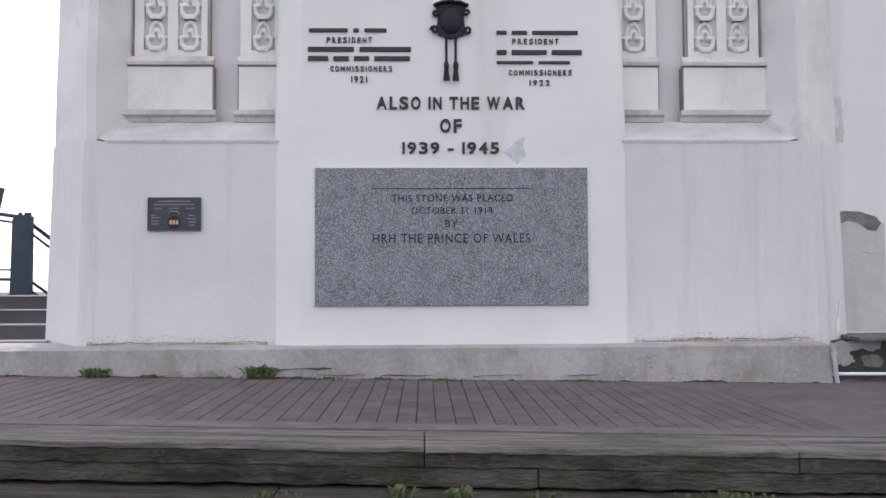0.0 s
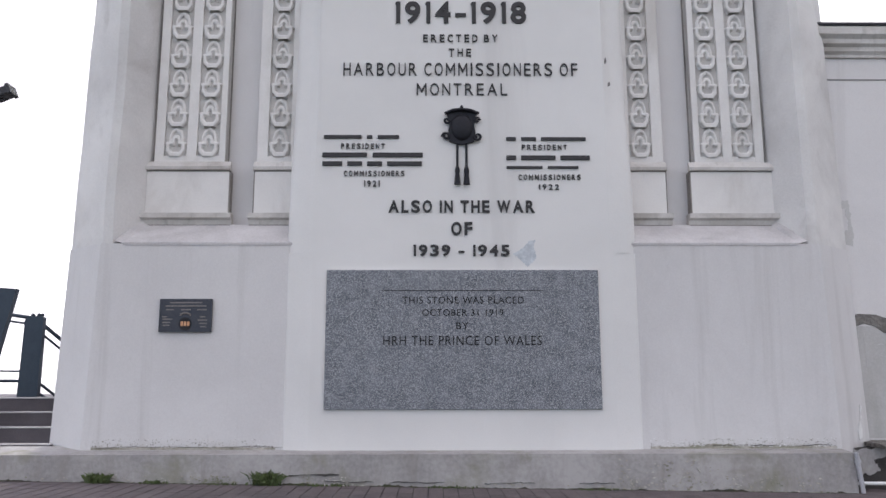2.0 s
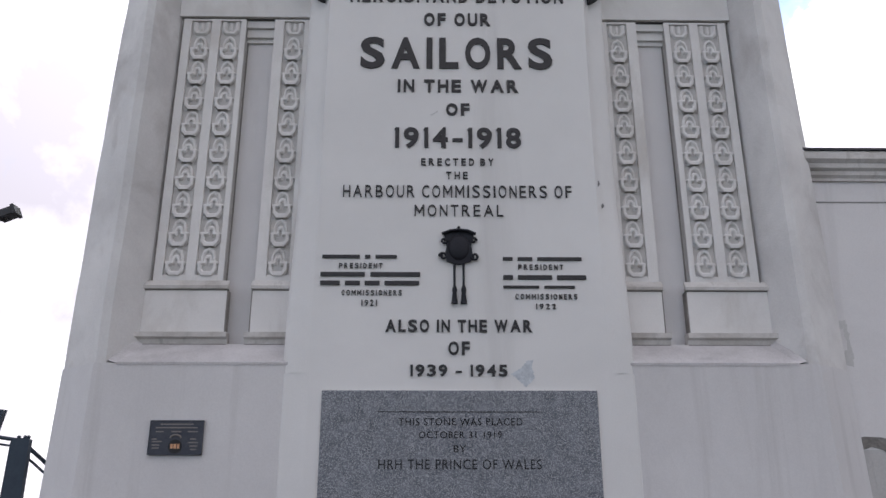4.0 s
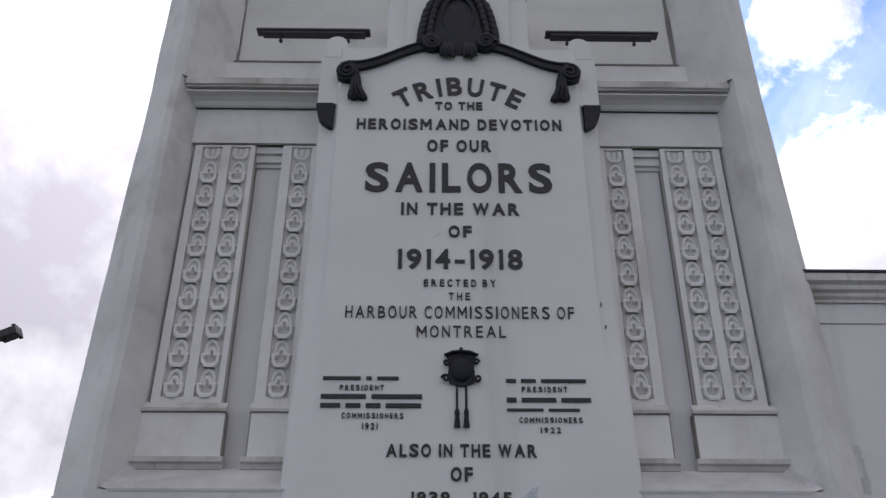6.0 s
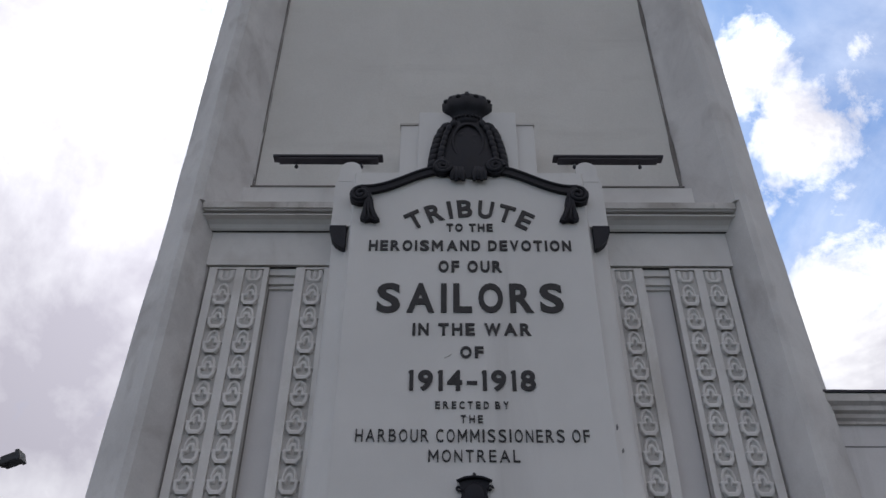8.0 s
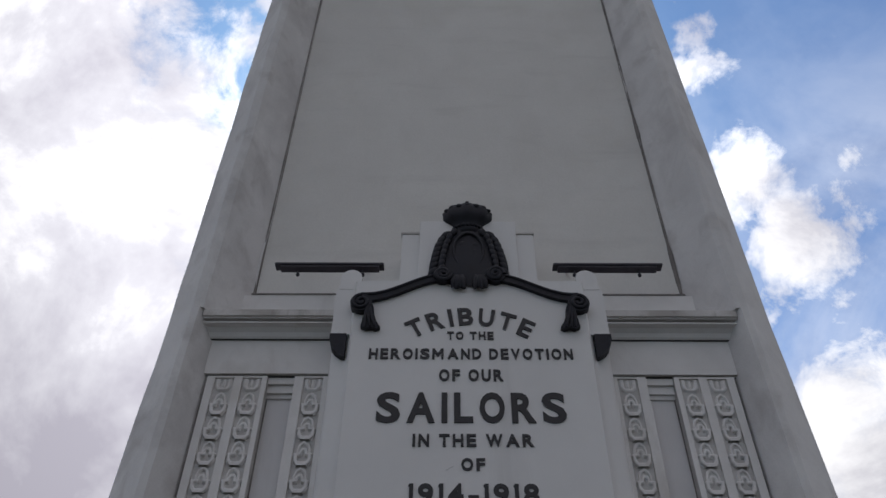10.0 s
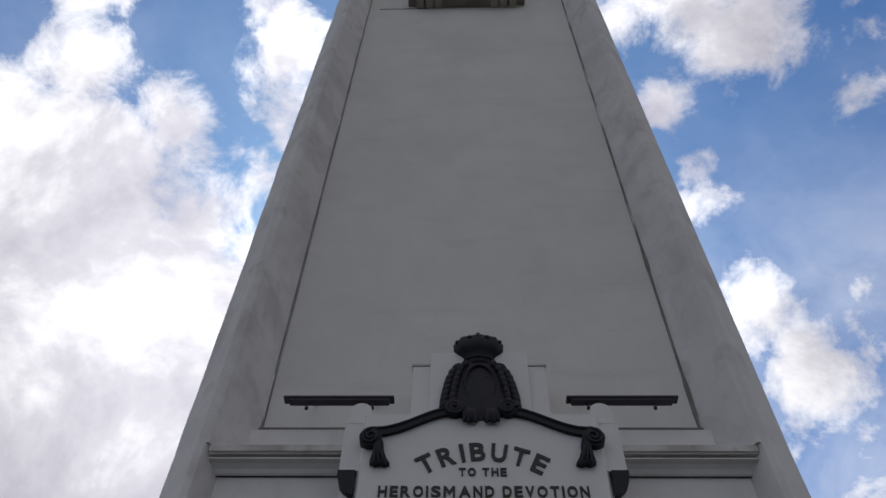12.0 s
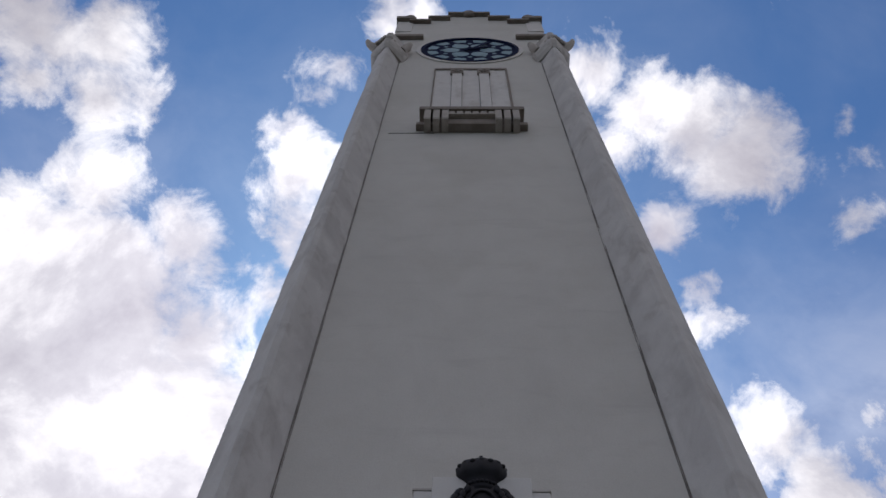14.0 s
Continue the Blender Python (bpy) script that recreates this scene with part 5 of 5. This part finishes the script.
# ---- adjoining wall ----
def build_side_wall():
    ob = thing("side_wall", (7, 1, 0), "lower white rendered wall with a moulded coping beside the tower", "wall", kind="structure")
    y = 0.55
    bm = bmesh.new()
    box(bm, 4.2, 40, y, y + 0.5, 0.40, 5.17)
    part("wall", bm, stucco, ob)
    bm = bmesh.new()
    box(bm, 5.1, 40, y + 0.25, y + 0.5, -0.9, 0.40)
    part("wall_foot", bm, render_broken, ob)
    bm = bmesh.new()
    prism(bm, [(y + 0.55, 4.88), (y - 0.03, 4.88), (y - 0.03, 4.915), (y - 0.06, 4.95), (y - 0.06, 5.00), (y - 0.10, 5.03), (y - 0.10, 5.09), (y - 0.15, 5.13), (y - 0.15, 5.21), (y - 0.13, 5.24), (y + 0.55, 5.25)], 4.2, 40, "x")
    part("coping", bm, cornice_paint, ob)
    bm = bmesh.new()
    box(bm, 4.2, 40, y - 0.16, y + 0.55, 5.246, 5.272)
    part("coping_flashing", bm, lamp_metal, ob, "dark metal flashing on the coping")
    bm = bmesh.new()
    box(bm, 4.2, 40, y - 0.004, y + 0.01, 4.60, 4.617)
    part("string_line", bm, stain_dark, ob)
    bm = bmesh.new()
    prism(bm, [(4.45, 1.78), (4.52, 1.80), (4.72, 1.79), (4.90, 1.73), (4.96, 1.66), (4.90, 1.57), (4.80, 1.58), (4.70, 1.66), (4.58, 1.69), (4.50, 1.66), (4.45, 1.68)], y - 0.012, y + 0.01, "y")
    part("bare_patch", bm, render_broken, ob, "flaked bare patch in the plaster")
    bm = bmesh.new()
    box(bm, 4.46, 5.0, y - 0.006, y + 0.01, 0.42, 1.66)
    part("repair_strip", bm, damp_paint, ob)
    bm = bmesh.new()
    box(bm, 3.93, 12, 0.20, 0.6, -0.4, 0.345)
    part("dark_masonry", bm, seal_black, ob, "dark hollow masonry at the wall foot")
    flake("broken_plaster", [(3.94, 0.33), (4.30, 0.335), (4.72, 0.33), (4.70, 0.25), (4.58, 0.22), (4.50, 0.26), (4.36, 0.22), (4.42, 0.12), (4.30, 0.06), (4.12, 0.09), (4.05, 0.03), (3.94, 0.04)], plinth_paint, ob, "broken white plaster over dark masonry", 0.19, 3)
    flake("broken_plaster", [(4.48, 0.18), (4.66, 0.19), (4.74, 0.12), (4.70, 0.05), (4.52, 0.06)], render_broken, ob, "", 0.192, 5)
    drip = flake("paint_drip", [(4.28, 0.42), (4.34, 0.44), (4.35, 0.52), (4.33, 0.60), (4.37, 0.78), (4.345, 0.79), (4.32, 0.62), (4.27, 0.54)], white_pipe, ob, "white paint drip", 0.335, 8)
    for v in drip.data.vertices:
        v.co.y += (v.co.x - 4.325) * 0.80
    flake("damp_stain", [(4.40, 3.10), (4.53, 3.13), (4.55, 2.80), (4.54, 2.58), (4.46, 2.60), (4.38, 2.72), (4.50, 2.78), (4.49, 3.02), (4.40, 3.04)], stain_grey, ob, "grey damp stain", y, 9)
    for x, z0, z1 in ((4.50, 0.9, 1.62), (4.57, 1.2, 1.6)):
        crack_bm = bmesh.new()
        prism(crack_bm, [(x, z0), (x + 0.006, z0), (x + 0.012, (z0 + z1) / 2), (x + 0.004, z1), (x - 0.002, z1)], y - 0.009, y + 0.01, "y")
        part("streak", crack_bm, stain_grey, ob)
    bm = bmesh.new()
    tube(bm, [(4.70, y - 0.008, 1.44), (4.76, y - 0.008, 1.46), (4.80, y - 0.008, 1.42), (4.76, y - 0.008, 1.36), (4.72, y - 0.008, 1.33), (4.86, y - 0.008, 1.31)], 0.0045, 6)
    part("scribble", bm, stain_grey, ob, "faint scrawled stroke")
    bm = bmesh.new()
    box(bm, 4.36, 7.0, -0.02, 0.54, 0.352, 0.395, 0.006)
    for v in bm.verts:
        v.co.z += 0.008 * noise.noise(v.co * 3)
    alone("timber_board", bm, timber, "weathered timber board lying along the wall foot", "board")
    bm = bmesh.new()
    tube(bm, [(3.95, -0.235, 0.33), (3.96, -0.24, 0.2), (3.985, -0.245, -0.06)], 0.024, 10)
    tube(bm, [(3.955, -0.235, 0.26), (3.958, -0.237, 0.235)], 0.034, 10)
    alone("drain_pipe", bm, grey_pipe, "short grey painted pipe at the plinth's corner", "pipe")
    bm = bmesh.new()
    tube(bm, [(4.03, -0.08, 0.015), (9, -0.08, -0.03)], 0.018, 10)
    alone("conduit", bm, white_pipe, "thin white conduit running along the wall foot", "pipe")


build_side_wall()


# ---- stairs and railing ----
def build_stairs():
    ob = thing("stairs", (-7, 1, 0.3), "dark stone steps with pale worn nosings beside the tower", "stairs", kind="structure")
    y, low = 0.35, 0.33
    for top in (0.392, 0.554, 0.709, 0.867):
        bm = bmesh.new()
        box(bm, -16, -4.42, y, 4.5, low - 0.05, top - 0.002)
        part("step", bm, step_stone, ob)
        bm = bmesh.new()
        box(bm, -16, -4.41, y - 0.015, y + 0.05, top - 0.014, top + 0.002, 0.003)
        part("nosing", bm, step_edge, ob)
        y, low = y + 0.30, top
    return ob


build_stairs()


def build_railing():
    ob = thing("steel_railing", (-5.2, 1.5, 0.9), "blue-grey steel railing with wide flat posts on the landing", "railing")
    y = 1.6

    def post(x, y, z, h, w):
        bm = bmesh.new()
        prism(bm, [(x - w * 0.5, z), (x + w * 0.5, z), (x + w * 0.5, z + h - 0.02), (x + w * 0.38, z + h), (x - w * 0.3, z + h), (x - w * 0.42, z + h - 0.06)], y - 0.04, y + 0.04, "y")
        part("post", bm, blue_steel, ob)
        bm = bmesh.new()
        for k in (-0.1, 0.2, 0.36):
            blob(bm, x + w * k, y, z + h + 0.012, 0.025, 0.03, 0.025, 8)
        part("bolt", bm, blue_steel, ob)
    post(-5.33, y, 0.867, 1.0, 0.25)
    bm = bmesh.new()
    prism(bm, [(-5.60, 0.39), (-5.34, 0.39), (-5.00, 2.08), (-5.30, 2.10)], 0.48, 0.56, "y")
    part("post", bm, blue_steel, ob)
    for z, r in ((1.84, 0.024), (1.76, 0.014), (1.18, 0.012), (1.06, 0.02)):
        bm = bmesh.new()
        tube(bm, [(-5.33, y, z), (-6.3, y, z + 0.14 if z > 1.5 else z + 0.01), (-9, y, z + 0.3 if z > 1.5 else z + 0.02)], r, 10)
        part("rail", bm, blue_steel, ob)
    for z, r in ((1.82, 0.026), (1.70, 0.016), (1.10, 0.018), (0.98, 0.018)):
        bm = bmesh.new()
        tube(bm, [(-5.30, y, z), (-4.3, y + 1.2, z - 1.15), (-3.9, y + 1.6, z - 1.5)], r, 10)
        part("rail", bm, blue_steel, ob)


build_railing()


def build_floodlight():
    ob = thing("floodlight", (-5.3, -1.0, land(-5.3)), "black floodlight head on a slim pole beside the steps", "lamp")
    bm = bmesh.new()
    tube(bm, [(-5.3, -1, land(-5.3)), (-5.3, -1, 3.86)], [0.05, 0.04], 12)
    part("pole", bm, flood_metal, ob)
    bm = bmesh.new()
    tube(bm, [(-5.3, -1, 3.80), (-4.62, -1, 3.80)], 0.025, 8)
    part("arm", bm, flood_metal, ob)
    bm = bmesh.new()
    box(bm, -0.085, 0.085, -0.07, 0.07, -0.045, 0.045, 0.012)
    box(bm, 0.06, 0.095, -0.078, 0.078, -0.055, 0.055, 0.006)
    bmesh.ops.transform(bm, matrix=pose(-4.50, -1, 3.815, 0, -24, 0), verts=bm.verts[:])
    head = part("head", bm, flood_metal, ob)
    bm = bmesh.new()
    tube(bm, [(-4.63, -1, 3.80), (-4.57, -1, 3.765), (-4.50, -1, 3.765)], 0.03, 8)
    part("yoke", bm, flood_metal, head)


build_floodlight()


# ---- weeds ----
def build_weed(x, y, z, w, h, n, seed):
    rnd = random.Random(seed)
    bm = bmesh.new()
    for k in range(n):
        a = rnd.uniform(0, 2 * math.pi)
        lean = rnd.uniform(0.1, 1.0)
        s = rnd.uniform(0.4, 1.0)
        bx = x + rnd.gauss(0, w * 0.28)
        by = y + rnd.uniform(-0.05, 0.02)
        tip = Vector((bx + math.cos(a) * lean * h * 0.8, by + math.sin(a) * lean * h * 0.5, z + h * s * rnd.uniform(0.35, 1.0)))
        mid = Vector((bx + math.cos(a) * lean * h * 0.3, by + math.sin(a) * lean * h * 0.2, z + h * s * 0.65))
        side = Vector((-math.sin(a), 0.3 * math.cos(a), 0.5 * math.cos(a))).normalized() * rnd.uniform(0.006, 0.017)
        base = Vector((bx, by, z - 0.01))
        v = [bm.verts.new(p) for p in (base - side * 0.3, base + side * 0.3, mid + side, tip, mid - side)]
        bm.faces.new(v)
    alone("weed", bm, leaf_green, "green weed tuft growing at the foot of the wall", "weed", "weeds", kind="stuff")


for i, (x, w, h, n) in enumerate(((-3.64, 0.19, 0.12, 210), (-1.95, 0.20, 0.17, 260), (-3.1, 0.2, 0.05, 40), (-1.35, 0.5, 0.035, 50), (-0.2, 0.6, 0.03, 50), (1.3, 0.5, 0.025, 40), (-2.35, 0.3, 0.03, 30))):
    build_weed(x, PLINTH_FRONT - 0.03, land(x), w, h, n, i)
for i, (x, w, h, n) in enumerate(((-0.45, 0.12, 0.09, 34), (-0.1, 0.14, 0.08, 32), (1.5, 0.4, 0.04, 50), (-1.2, 0.3, 0.03, 24), (0.4, 0.3, 0.03, 20))):
    build_weed(x, TIMBER_EDGE - 0.04, -0.25 + land(x), w, h, n, 30 + i)


# ---- brick paving, piece by piece ----
def build_paving():
    ob = thing("pavement", (0, -1.5, 0), "purple-brown clay brick paving in straight rows", "pavement", kind="structure")
    bm = bmesh.new()
    vs = [bm.verts.new((x, y, land(x) - 0.012)) for x, y in ((-16, BRICK_EDGE), (16, BRICK_EDGE), (16, PLINTH_FRONT + 0.6), (-16, PLINTH_FRONT + 0.6))]
    bm.faces.new(vs)
    lo = [bm.verts.new((v.co.x, v.co.y, v.co.z - 0.2)) for v in vs]
    for i in range(4):
        bm.faces.new((vs[i], lo[i], lo[(i + 1) % 4], vs[(i + 1) % 4]))
    part("bed", bm, joint_sand, ob)
    W, L = 0.1435, 0.287
    bm = bmesh.new()
    box(bm, -W / 2 + 0.004, W / 2 - 0.004, -L / 2 + 0.0025, L / 2 - 0.0025, -0.05, 0.0)
    me = bpy.data.meshes.new("brick")
    bm.to_mesh(me)
    bm.free()
    me.materials.append(paver_clay)
    rnd = random.Random(11)
    tilt = math.atan(-0.0165)
    verts, faces = [], []
    rows = int((PLINTH_FRONT + 0.05 - BRICK_EDGE) / L) + 2
    for i in range(-95, 96):
        x = i * W
        shift = (i % 2) * L / 2 + rnd.uniform(-0.02, 0.02)
        for j in range(rows + 1):
            y = BRICK_EDGE + j * L - shift
            if y < BRICK_EDGE - 0.12 or y > PLINTH_FRONT + 0.25:
                continue
            z = land(x) + rnd.uniform(-0.0008, 0.0008)
            if abs(x) < 2.6 and y < -0.7:
                o = new("brick", me)
                o.parent = ob
                o.matrix_parent_inverse = Matrix.Translation(-ob.location)
                o.location = (x, y, z)
                o.rotation_euler = (rnd.uniform(-0.002, 0.002), -tilt + rnd.uniform(-0.006, 0.006), rnd.uniform(-0.006, 0.006))
            else:
                n = len(verts)
                hx, hy = W / 2 - 0.004, L / 2 - 0.0025
                verts += [(x + a * hx, y + b * hy, z + c) for c in (-0.05, 0.0) for a, b in ((-1, -1), (1, -1), (1, 1), (-1, 1))]
                faces += [(n + 4, n + 5, n + 6, n + 7), (n, n + 1, n + 5, n + 4), (n + 1, n + 2, n + 6, n + 5), (n + 2, n + 3, n + 7, n + 6), (n + 3, n, n + 4, n + 7)]
    data = bpy.data.meshes.new("bricks")
    data.from_pydata(verts, [], faces)
    data.materials.append(paver_clay)
    rest = new("bricks", data)
    rest.parent = ob
    rest.matrix_parent_inverse = Matrix.Translation(-ob.location)
    tagged(rest, kind="stuff")


build_paving()
